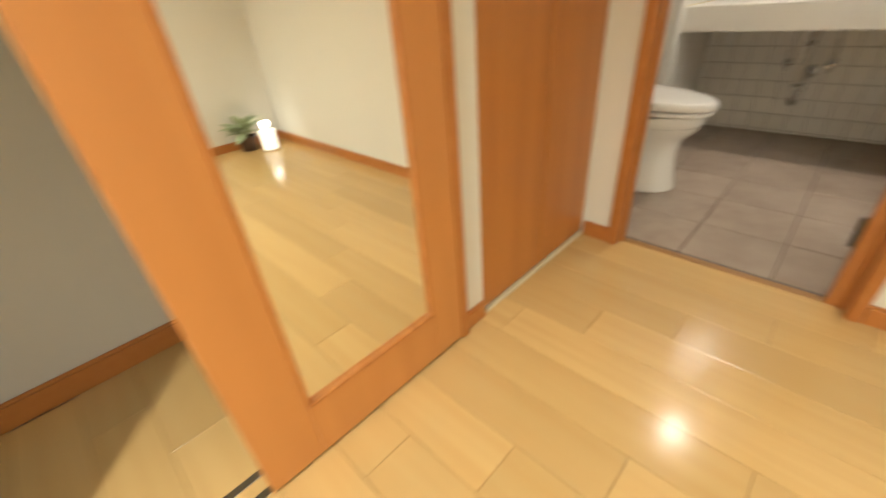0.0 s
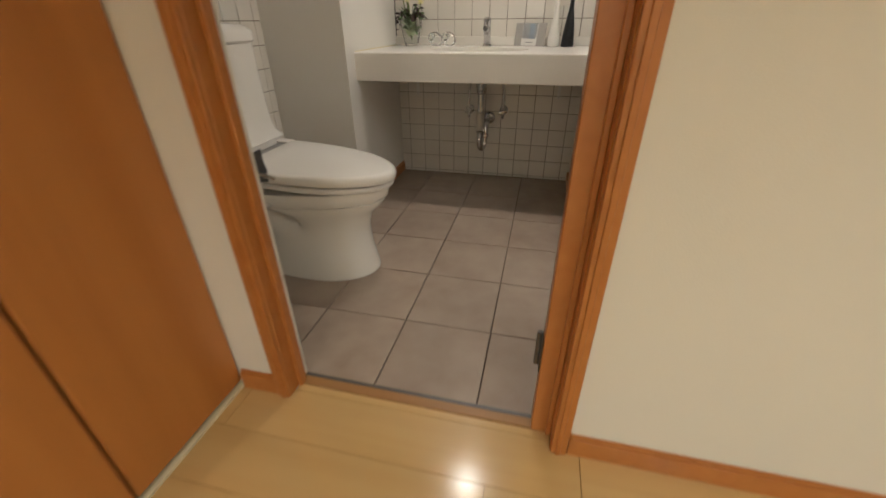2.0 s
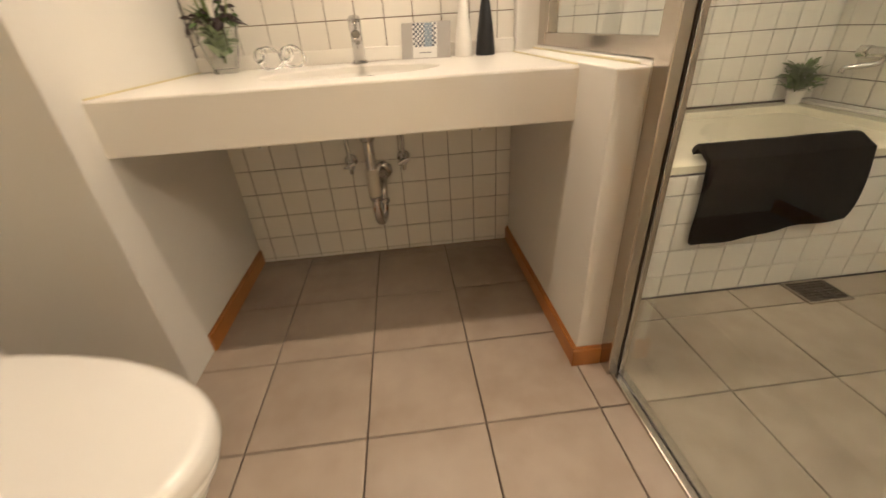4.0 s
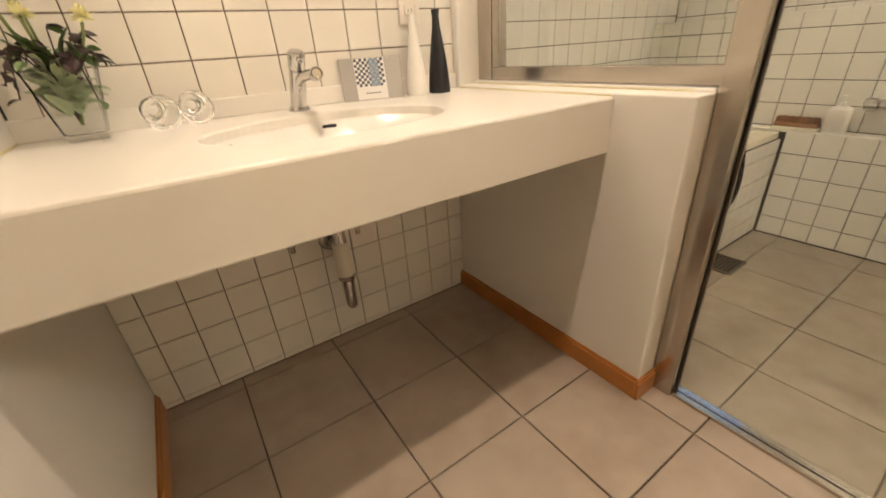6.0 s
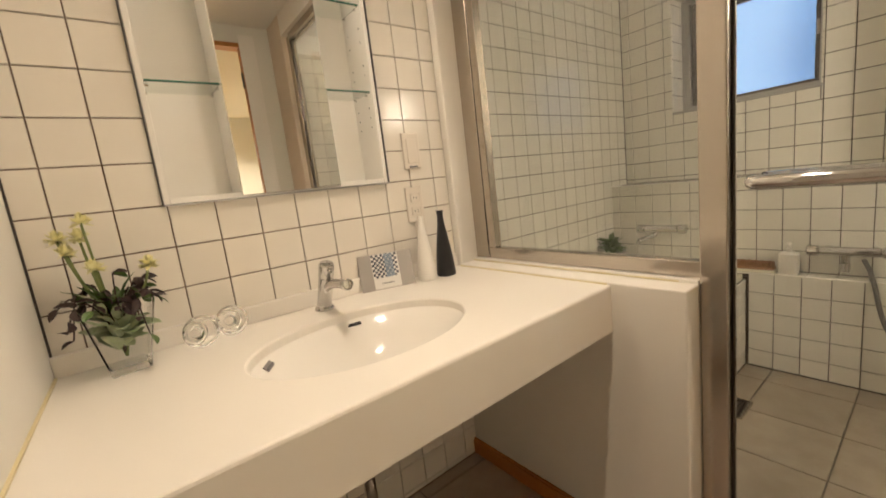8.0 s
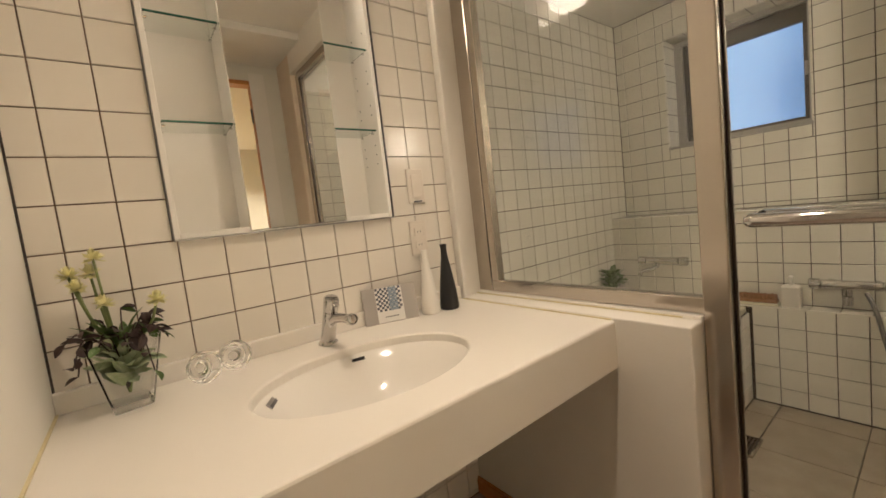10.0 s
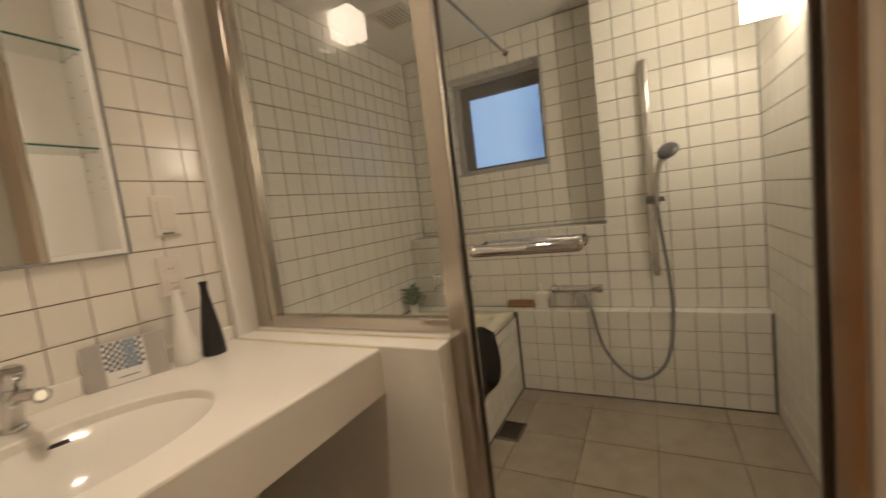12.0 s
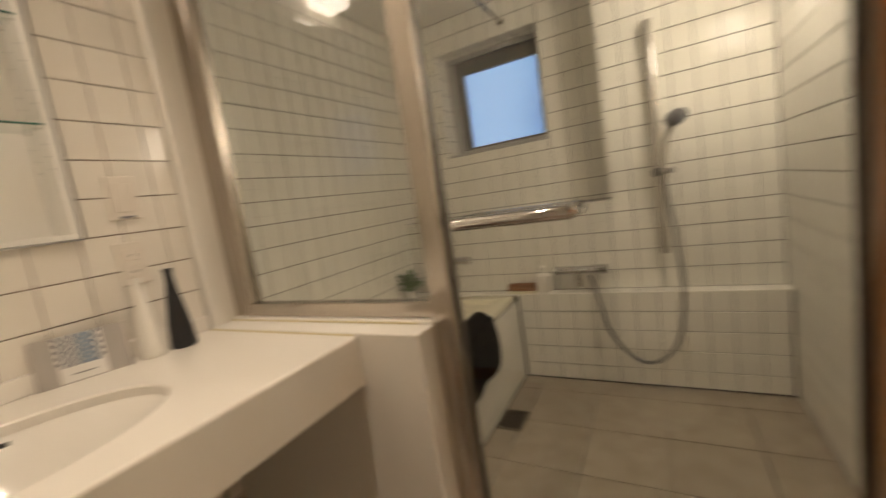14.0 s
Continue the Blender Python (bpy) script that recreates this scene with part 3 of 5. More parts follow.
rng = random.Random(5)
hp = thing("potted_plant", "small green potted plant on the hall floor", "potted plant", 2.38, -0.70, 0)
part("pot", lathe([(0.045, 0), (0.060, 0.005), (0.070, 0.11), (0.074, 0.115), (0.066, 0.115), (0.06, 0.095), (0.001, 0.09)], 24), M_POT, hp, smooth=True)
part("leaves", foliage(rng, 46, 0.05, 0.10, 0.13, 0.055, 0.7), M_PALELEAF, hp).location.z = 0.10
fl = thing("floor_lamp", "small glowing white cylinder lamp on the hall floor", "lamp", 2.23, -0.59, 0)
part("base", lathe([(0.055, 0), (0.058, 0.004), (0.058, 0.010), (0.050, 0.013)], 24), M_WHITEG, fl, smooth=True)
part("shade", lathe([(0.050, 0.0135), (0.054, 0.02), (0.056, 0.15), (0.052, 0.155), (0.046, 0.155), (0.044, 0.03), (0.001, 0.028)], 28), M_LAMPGLASS2, fl, "glowing white shade", smooth=True)
point_lamp("floor_lamp_bulb", 2.23, -0.59, 0.20, 0.7, 0.03, WARM)


def downlight(x, y, z):
    d = thing("ceiling_downlight", "round recessed ceiling downlight", "downlight", x, y, z, group="ceiling downlights")
    part("rim", lathe([(0.048, -0.010), (0.058, -0.010), (0.062, -0.005), (0.062, 0.0), (0.048, 0.0)], 28, False), M_WHITEG, d, smooth=True)
    part("lens", lathe([(0.001, -0.004), (0.047, -0.004), (0.047, -0.001)], 28, False), M_LENS, d)


downlight(*BATH_DOWN, BATH_CEIL)
for _x, _y in HALL_DOWN:
    downlight(_x, _y, HALL_CEIL)

# ---- washbasin counter ----
CX0, CX1, CY0, CZ0, CZ1 = XN, 0.594, 0.935, 0.657, 0.785
SX, SY, SA, SB = 0.035, 1.213, 0.258, 0.180


def slab_with_hole():
    """The worktop's top face with the basin's elliptic cut, its rolled front and its deep apron."""
    bm = bm_new()
    n = 64
    inner, mid, outer, low = [], [], [], []
    x0, x1, y0, y1 = CX0, CX1, CY0 + 0.006, YS
    for i in range(n):
        a = 2 * math.pi * i / n
        c, s_ = math.cos(a), math.sin(a)
        t = min(((x1 if c > 0 else x0) - SX) / c if abs(c) > 1e-6 else 9, ((y1 if s_ > 0 else y0) - SY) / s_ if abs(s_) > 1e-6 else 9)
        outer.append(bm.verts.new((SX + c * t, SY + s_ * t, CZ1)))
        inner.append(bm.verts.new((SX + SA * c, SY + SB * s_, CZ1)))
        mid.append(bm.verts.new((SX + (SA - 0.004) * c, SY + (SB - 0.004) * s_, CZ1 - 0.003)))
        low.append(bm.verts.new((SX + (SA - 0.005) * c, SY + (SB - 0.005) * s_, CZ1 - 0.022)))
    corners = [bm.verts.new((x, y, CZ1)) for x, y in ((x1, y1), (x0, y1), (x0, y0), (x1, y0))]
    for i in range(n):
        j = (i + 1) % n
        bm.faces.new((inner[i], inner[j], mid[j], mid[i]))
        bm.faces.new((mid[i], mid[j], low[j], low[i]))
        a, b = outer[i], outer[j]
        same = abs(a.co.x - b.co.x) < 1e-5 or abs(a.co.y - b.co.y) < 1e-5
        if same:
            bm.faces.new((inner[i], outer[i], outer[j], inner[j]))
        else:
            mx, my = (a.co.x + b.co.x) / 2, (a.co.y + b.co.y) / 2
            k = min(corners, key=lambda c: (c.co.x - mx) ** 2 + (c.co.y - my) ** 2)
            bm.faces.new((inner[i], outer[i], k, outer[j], inner[j]))
    # rolled front and apron
    prof = [(CY0 + 0.006, CZ1), (CY0 + 0.0018, CZ1 - 0.0018), (CY0, CZ1 - 0.006), (CY0, CZ0 + 0.003), (CY0 + 0.003, CZ0), (CY0 + 0.022, CZ0), (CY0 + 0.022, CZ1 - 0.022), (YS, CZ1 - 0.022)]
    L = [bm.verts.new((x0, y, z)) for y, z in prof]
    R = [bm.verts.new((x1, y, z)) for y, z in prof]
    for i in range(len(prof) - 1):
        if i == len(prof) - 2:
            continue
        bm.faces.new((L[i], L[i + 1], R[i + 1], R[i]))
    bmesh.ops.recalc_face_normals(bm, faces=bm.faces[:])
    return bm


counter = thing("washbasin_counter", "white solid surface washbasin counter with deep apron", "counter", 0, 0, 0)
part("worktop", slab_with_hole(), M_COUNTER, counter)
part("backsplash", box(CX0, YS - 0.014, CZ1 + 0.0002, CX1 + 0.005, YS + 0.004, CZ1 + 0.046, 0.003, 2), M_COUNTER, counter)
BOWL = ((0.020, 1.0), (0.028, 0.955), (0.045, 0.865), (0.070, 0.755), (0.098, 0.62), (0.122, 0.46), (0.138, 0.30), (0.146, 0.12))
basin = part("basin", loft([[(SX + (SA - 0.002) * f * math.cos(2 * math.pi * i / 48), SY + (SB - 0.002) * f * math.sin(2 * math.pi * i / 48), CZ1 - d) for i in range(48)] for d, f in BOWL], False),
             M_CERAMIC, counter, "white glazed undermount basin", smooth=True)
if basin.data.polygons[60].normal.z < 0:
    for p in basin.data.polygons:
        p.flip()


def on_bowl(angle, f, depth, lift):
    """The frame of the bowl's surface at an angle, its z axis out of the glaze, its x axis along the rim."""
    c, s_ = math.cos(radians(angle)), math.sin(radians(angle))
    p = Vector((SX + SA * f * c, SY + SB * f * s_, CZ1 - depth))
    n = Vector((-c * 0.20, -s_ * 0.20, 0.21)).normalized()
    x = Vector((-s_, c, 0))
    y = n.cross(x)
    return Matrix.Translation(p + n * lift) @ Matrix((x, y, n)).transposed().to_4x4()


part("drain", moved(lathe([(0.001, 0.003), (0.020, 0.004), (0.026, 0.002), (0.027, 0)], 20, False), pose(SX, SY, CZ1 - 0.146)), M_CHROME, basin, smooth=True)
part("overflow_slot", moved(box(-0.019, -0.005, -0.002, 0.019, 0.005, 0.0015, 0.0012, 2), on_bowl(80, 0.925, 0.036, 0.0025)), M_HOLE, basin)
part("makers_mark", moved(box(-0.010, -0.005, -0.0006, 0.010, 0.005, 0.0008), on_bowl(64, 0.915, 0.040, 0.0025)), M_ALU, basin)
part("label_plate", moved(box(-0.021, -0.008, -0.002, 0.021, 0.008, 0.0015, 0.0005, 1), on_bowl(148, 0.915, 0.037, 0.003)), M_ALU, basin)
part("label_print", moved(box(-0.020, 0.000, 0.0016, 0.020, 0.007, 0.0020), on_bowl(148, 0.915, 0.037, 0.003)), M_GREYP, basin)

tap = thing("basin_tap", "single lever chrome basin tap on the counter", "tap", 0.042, 1.478, CZ1)
TAPM = pose(0, 0, 0.008, 24, 0, 4)
part("base", lathe([(0.025, 0), (0.027, 0.002), (0.027, 0.006), (0.022, 0.012), (0.019, 0.016)], 28), M_CHROME, tap, smooth=True)
part("body", moved(lathe([(0.0205, -0.002), (0.0195, 0.04), (0.019, 0.096), (0.0175, 0.099)], 28), TAPM), M_CHROME, tap, smooth=True)
part("lever", moved(bm_join(lathe([(0.0185, 0.1005), (0.020, 0.103), (0.020, 0.136), (0.017, 0.141), (0.001, 0.142)], 28),
                            box(-0.008, -0.032, 0.128, 0.008, -0.010, 0.136, 0.002, 2)), TAPM), M_CHROME, tap, smooth=True)
spout = part("spout", tube(curve_pts([(0.002, -0.03, 0.066), (0.006, -0.065, 0.080), (0.010, -0.11, 0.086), (0.012, -0.142, 0.086)]), 0.0125, 16), M_CHROME, tap, smooth=True)
part("aerator", moved(lathe([(0.0125, -0.004), (0.0140, 0), (0.0150, 0.004), (0.0150, 0.018), (0.0125, 0.021), (0.010, 0.017), (0.001, 0.017)], 24), pose(0.0125, -0.138, 0.086, 80, 0, -5)), M_CHROME, spout, smooth=True)

# pipes under the counter
TPY, WO = 1.352, 0.203          # the trap's line, and the wall behind it
trap = thing("sink_trap", "chrome drain trap and stop valves under the counter", "plumbing", 0.038, TPY, 0)
part("tailpiece", lathe([(0.0185, 0.440), (0.0185, 0.565), (0.026, 0.570), (0.034, 0.640)], 24, False), M_CHROME, trap, "chrome tailpiece", smooth=True)
part("slip_nut", axis_cyl((0, 0, 0.548), (0, 0, 0.572), 0.025, 8), M_PLUMB, trap)
part("sleeve", lathe([(0.016, 0.348), (0.0225, 0.348), (0.0235, 0.352), (0.0235, 0.446), (0.0215, 0.450), (0.0188, 0.450)], 24, False), M_PVCWHITE, trap, "cream plastic sleeve", smooth=True)
part("trap_bend", tube(curve_pts([(0, 0, 0.352), (0, 0, 0.285), (0.003, 0.006, 0.248), (0.012, 0.030, 0.232), (0.020, 0.054, 0.250), (0.024, 0.060, 0.300), (0.026, 0.066, 0.350), (0.028, 0.095, 0.378), (0.028, 0.150, 0.380), (0.028, WO, 0.380)]), 0.0165, 16), M_CHROME, trap, smooth=True)
for p0, p1 in (((0, 0, 0.330), (0, 0, 0.347)), ((0.024, 0.060, 0.292), (0.0245, 0.062, 0.312)), ((0.028, 0.120, 0.380), (0.028, 0.140, 0.380))):
    part("slip_nut", axis_cyl(p0, p1, 0.0225, 8), M_PLUMB, trap)
part("wall_flange", moved(lathe([(0.036, 0), (0.036, 0.004), (0.022, 0.012), (0.016, 0.012)], 20), pose(0.028, WO - 0.001, 0.380, 90, 0, 0)), M_PLUMB, trap, smooth=True)
for x in (-0.095, 0.115):
    v = part("stop_valve", bm_join(axis_cyl((x, WO, 0.43), (x, WO - 0.055, 0.43), 0.011, 14), axis_cyl((x, WO - 0.04, 0.405), (x, WO - 0.04, 0.455), 0.014, 14)), M_CHROME, trap, smooth=True)
    part("valve_handle", bm_join(axis_cyl((x, WO - 0.055, 0.43), (x, WO - 0.075, 0.43), 0.006, 10), moved(box(-0.024, -0.085, -0.006, 0.024, -0.075, 0.006, 0.003, 2), pose(x, WO, 0.43, 0, -20, 0))), M_CHROME, v)
    part("outlet_nut", axis_cyl((x, WO - 0.04, 0.385), (x, WO - 0.04, 0.4045), 0.008, 8), M_PLUMB, v)
    part("supply_pipe", tube(curve_pts([(x, WO - 0.04, 0.455), (x, WO - 0.045, 0.54), (x * 0.7, WO - 0.075, 0.70)]), 0.008, 12), M_CHROME, v, smooth=True)
    part("flange", moved(lathe([(0.026, 0), (0.026, 0.003), (0.012, 0.010)], 18), pose(x, WO - 0.001, 0.43, 90, 0, 0)), M_PLUMB, v, smooth=True)
for x in (-0.395, 0.470):
    cb = thing("counter_bracket", "small white steel bracket under the counter", "bracket", x, YS, 0.50, group="counter brackets")
    part("wall_plate", bm_join(box(-0.009, -0.004, 0.012, 0.009, -0.0005, 0.255, 0.001, 1), moved(axis_cyl((0, -0.004, 0), (0, -0.0005, 0), 0.011, 16), Matrix.Translation((0, 0, 0.012)))), M_LIGHTPRINT, cb)
    part("arm", box(-0.009, -0.16, 0.2555, 0.009, -0.0005, 0.260, 0.001, 1), M_LIGHTPRINT, cb)
    part("screw", axis_cyl((0, -0.0042, 0.012), (0, -0.0062, 0.012), 0.004, 10), M_ALU, cb)

skirting("baseboard_counter_1", XN, CY0 + 0.06, XN, YS, (1, 0))
skirting("baseboard_counter_2", 0.594, 0.757, 0.594, YS, (-1, 0))
skirting("baseboard_counter_3", 0.582, 0.757, 0.665, 0.757, (0, -1))

# ---- mirror cabinet in the wall ----
cab = thing("mirror_cabinet", "white recessed wall cabinet with central mirror and glass shelves", "cabinet", 0, 0, 0)
F = YS - 0.004
t = 0.014
part("side_panel", box(RX0 + 0.001, F, RZ0 + 0.001, RX0 + t, YS + RD - 0.001, RZ1 - 0.001, 0.001, 1), M_LAMINATE, cab)
part("side_panel", box(RX1 - t, F, RZ0 + 0.001, RX1 - 0.001, YS + RD - 0.001, RZ1 - 0.001, 0.001, 1), M_LAMINATE, cab)
part("bottom_panel", box(RX0 + t + 0.0005, F, RZ0 + 0.001, RX1 - t - 0.0005, YS + RD - 0.001, RZ0 + t, 0.001, 1), M_LAMINATE, cab)
part("top_panel", box(RX0 + t + 0.0005, F, RZ1 - t, RX1 - t - 0.0005, YS + RD - 0.001, RZ1 - 0.001, 0.001, 1), M_LAMINATE, cab)
part("back_panel", box(RX0 + t + 0.0005, YS + RD - 0.008, RZ0 + t + 0.0005, RX1 - t - 0.0005, YS + RD - 0.001, RZ1 - t - 0.0005), M_LAMINATE, cab)
for x in (-0.088, 0.172):
    part("divider", box(x - 0.006, F + 0.004, RZ0 + t + 0.0005, x + 0.006, YS + RD - 0.0085, RZ1 - t - 0.0005, 0.001, 1), M_LAMINATE, cab)
mir = part("mirror_panel", box(-0.096, F - 0.010, RZ0 + 0.004, 0.178, F - 0.0005, RZ1 - 0.004, 0.0012, 1), M_MIRROR, cab, "frameless mirror panel")
for _x in (RX0 - 0.0035, RX1 + 0.0005):
    part("side_edge", box(_x, F - 0.004, RZ0, _x + 0.003, F + 0.006, RZ1), M_DARKALU, cab, "thin dark edge strip")
part("bottom_edge", box(RX0, F - 0.012, RZ0 - 0.004, RX1, F + 0.004, RZ0 + 0.0005, 0.001, 1), M_ALU, cab, "thin grey edge strip")
for x0, x1 in ((RX0 + t + 0.002, -0.096), (0.180, RX1 - t - 0.002)):
    for z in (1.405, 1.66):
        sh = part("glass_shelf", box(x0, F + 0.012, z - 0.0025, x1, YS + RD - 0.010, z + 0.0025, 0.0008, 1), M_SHELFGLASS, cab, "green edged glass shelf")
        sh.visible_shadow = False
        part("front_edge", box(x0, F + 0.0095, z - 0.0022, x1, F + 0.0117, z + 0.0022, 0.0006, 1), M_SHELFEDGE, sh, "green polished edge")
        for px in (x0 + 0.004, x1 - 0.004):
            for py in (F + 0.03, YS + RD - 0.03):
                part("shelf_pin", axis_cyl((px - 0.004, py, z - 0.007), (px + 0.004, py, z - 0.007), 0.003, 8), M_CHROME, sh)
for x in (RX1 - t - 0.0003, RX0 + t + 0.0003):
    part("pin_holes", bm_join(*[axis_cyl((x - 0.0004, y, z), (x + 0.0004, y, z), 0.0025, 8) for z in (1.30, 1.33, 1.36, 1.46, 1.49, 1.56, 1.60, 1.72) for y in (F + 0.03, YS + RD - 0.03)]), M_GREYP, cab)["kind"] = "stuff"


structure("trim_corner_joint", box(XN + 0.0005, YS - 0.003, CZ1 + 0.047, XN + 0.0045, YS + 0.004, BATH_CEIL), M_RUBBER, "dark joint in the corner of the tiled wall", "trim")
M_CAULK = mat("yellowed silicone", (0.72, 0.62, 0.36), 0.5, stain=(12, 0.4, (0.76, 0.70, 0.52)))
structure("trim_counter_joint", bm_join(box(XN + 0.0003, CY0 + 0.01, CZ1 + 0.0003, XN + 0.005, YS - 0.015, CZ1 + 0.004), box(0.590, CY0 + 0.01, CZ1 + 0.0003, 0.5935, YS - 0.032, CZ1 + 0.0035), box(0.662, 0.80, 0.7925, 0.6645, YS - 0.032, 0.796)), M_CAULK, "yellowed silicone joint along the counter", "trim")


def cube_lamp(x, y, z, s, towards, shade, group="cube wall lamps"):
    """An opal glass cube on a small back plate; towards is the wall's normal (along y)."""
    o = thing("wall_lamp", "glowing opal glass cube wall lamp", "lamp", x, y, z, group=group)
    part("back_plate", box(-s * 0.4, min(0, towards * 0.012), -s * 0.4, s * 0.4, max(0, towards * 0.012), s * 0.4, 0.002, 1), M_CHROME, o)
    part("shade", box(-s / 2, min(towards * 0.013, towards * (0.013 + s)), -s / 2, s / 2, max(towards * 0.013, towards * (0.013 + s)), s / 2, 0.005, 3), shade, o, "opal glass cube")
    return o


cube_lamp(0.02, YS, 2.05, 0.125, -1, M_LAMPGLASS)
cube_lamp(1.565, YR, 1.722, 0.128, 1, M_LAMPGLASS_S)

# switches on the basin wall
sw = thing("light_switch", "white light switch plate on the tiled wall", "switch", 0.452, YS, 1.215)
part("plate", box(-0.035, -0.009, -0.060, 0.035, -0.0005, 0.060, 0.004, 2), M_PLATE, sw)
part("rocker", box(-0.020, -0.012, -0.040, 0.020, -0.0092, 0.040, 0.002, 2), M_PLATE, sw)
part("slot", box(-0.016, -0.0128, -0.056, 0.016, -0.0095, -0.050, 0.0005, 1), M_GREYP, sw)
so = thing("power_socket", "white double power socket on the tiled wall", "socket", 0.440, YS, 1.035)
part("plate", box(-0.035, -0.009, -0.060, 0.035, -0.0005, 0.060, 0.004, 2), M_PLATE, so)
for dz in (-0.022, 0.022):
    oc = part("outlet", box(-0.018, -0.011, dz - 0.014, 0.018, -0.0092, dz + 0.014, 0.002, 2), M_PLATE, so)
    for dx in (-0.006, 0.006):
        part("slot", box(dx - 0.0008, -0.0116, dz - 0.004, dx + 0.0008, -0.0112, dz + 0.004), M_HOLE, oc)

# ---- toilet ----
TY = 0.30
toilet = thing("toilet", "white one piece toilet with closed washlet lid", "toilet", XW, TY, 0)


def oval(xb, xf, w, z, n=36, square=0.0, back=0.5):
    """A toilet-bowl outline: round in front, flatter behind, from xb to xf, w half wide."""
    pts = []
    for i in range(n):
        a = 2 * math.pi * i / n
        c, s_ = math.cos(a), math.sin(a)
        if c >= 0:
            x = (xb + (xf - xb) * back) + (xf - xb) * (1 - back) * c
            y = w * s_
        else:
            e = 2.0 / (2.0 + square * 4)
            x = (xb + (xf - xb) * back) + (xf - xb) * back * -abs(c) ** e
            y = w * (1 if s_ >= 0 else -1) * abs(s_) ** e
        pts.append((x, y, z))
    return pts


def blended(rows, steps, n=64):
    """Bowl rings between (z, xb, xf, w, back) rows, smoothly filled in."""
    rings = []
    for k in range(len(rows) - 1):
        p0, p1, p2, p3 = rows[max(k - 1, 0)], rows[k], rows[k + 1], rows[min(k + 2, len(rows) - 1)]
        for q in range(steps + (k == len(rows) - 2)):
            u = q / steps
            z, xb, xf, w, bk = [0.5 * (2 * b + (c - a) * u + (2 * a - 5 * b + 4 * c - d) * u * u + (3 * b - a - 3 * c + d) * u ** 3)
                                for a, b, c, d in zip(p0, p1, p2, p3)]
            rings.append(oval(xb, xf, w, z, n, square=0.25, back=bk))
    return rings


def scooped(rings):
    """The finger hollow on either flank, under the rim."""
    return loft([[(x, y * (1 - 0.42 * math.exp(-((x - 0.37) / 0.085) ** 4 - ((z - 0.262 + 0.25 * (x - 0.37)) / 0.034) ** 2)), z) for x, y, z in r] for r in rings])


part("pedestal", scooped(blended([(0.0, 0.225, 0.712, 0.146, 0.55), (0.012, 0.222, 0.714, 0.148, 0.55), (0.06, 0.232, 0.704, 0.142, 0.54), (0.13, 0.245, 0.692, 0.134, 0.52),
                                  (0.20, 0.235, 0.690, 0.134, 0.50), (0.255, 0.19, 0.708, 0.150, 0.47), (0.30, 0.12, 0.750, 0.172, 0.44), (0.325, 0.10, 0.768, 0.182, 0.42)], 5)), M_CERAMIC, toilet, smooth=True)
part("bowl_rim", loft([oval(0.08, 0.762, 0.180, 0.3255, square=0.4, back=0.42), oval(0.07, 0.778, 0.190, 0.340, square=0.4, back=0.42),
                       oval(0.07, 0.782, 0.192, 0.365, square=0.4, back=0.42), oval(0.08, 0.776, 0.187, 0.378, square=0.4, back=0.42)]), M_CERAMIC, toilet, smooth=True)
def tilted(rings):
    """Rings lifted behind and lowered in front, as a seat slopes."""
    return loft([[(x, y, z + 0.008 + 0.065 * (0.62 - x)) for x, y, z in r] for r in rings])


part("seat", tilted([oval(0.20, 0.792, 0.186, 0.3800, 64, 0.3, 0.42), oval(0.19, 0.800, 0.192, 0.384, 64, 0.3, 0.42),
                     oval(0.19, 0.803, 0.194, 0.394, 64, 0.3, 0.42), oval(0.20, 0.796, 0.188, 0.400, 64, 0.3, 0.42)]), M_PLASTIC, toilet, smooth=True)
lid_bm = tilted([oval(0.290, 0.800, 0.192, 0.4060, 72, 2.2, 0.24), oval(0.286, 0.810, 0.198, 0.410, 72, 2.2, 0.24),
                 oval(0.285, 0.813, 0.201, 0.420, 72, 2.2, 0.24), oval(0.285, 0.811, 0.200, 0.434, 72, 2.2, 0.24), oval(0.286, 0.807, 0.197, 0.440, 72, 2.2, 0.24),
                 oval(0.288, 0.800, 0.192, 0.4435, 72, 2.2, 0.24), oval(0.292, 0.788, 0.183, 0.4450, 72, 2.2, 0.24), oval(0.36, 0.66, 0.10, 0.4460, 72, 1.2, 0.3)])
ears = [moved(box(-0.035, sy - 0.024, -0.036, 0.032, sy + 0.024, -0.0005, 0.006, 3), pose(0.262, sy * 0.0, 0.4765, 0, 3.7, 0)) for sy in (-0.175, 0.175)]
part("lid", bm_join(lid_bm, *ears), M_PLASTIC, toilet, "closed white lid", smooth=True)


def rrect(x0, x1, w, z, r, n=6):
    pts = []
    for cx, cy, a0 in ((x1 - r, w - r, 0), (x0 + r, w - r, 90), (x0 + r, -w + r, 180), (x1 - r, -w + r, 270)):
        for k in range(n + 1):
            a = radians(a0 + 90 * k / n)
            pts.append((cx + r * math.cos(a), cy + r * math.sin(a), z))
    return pts


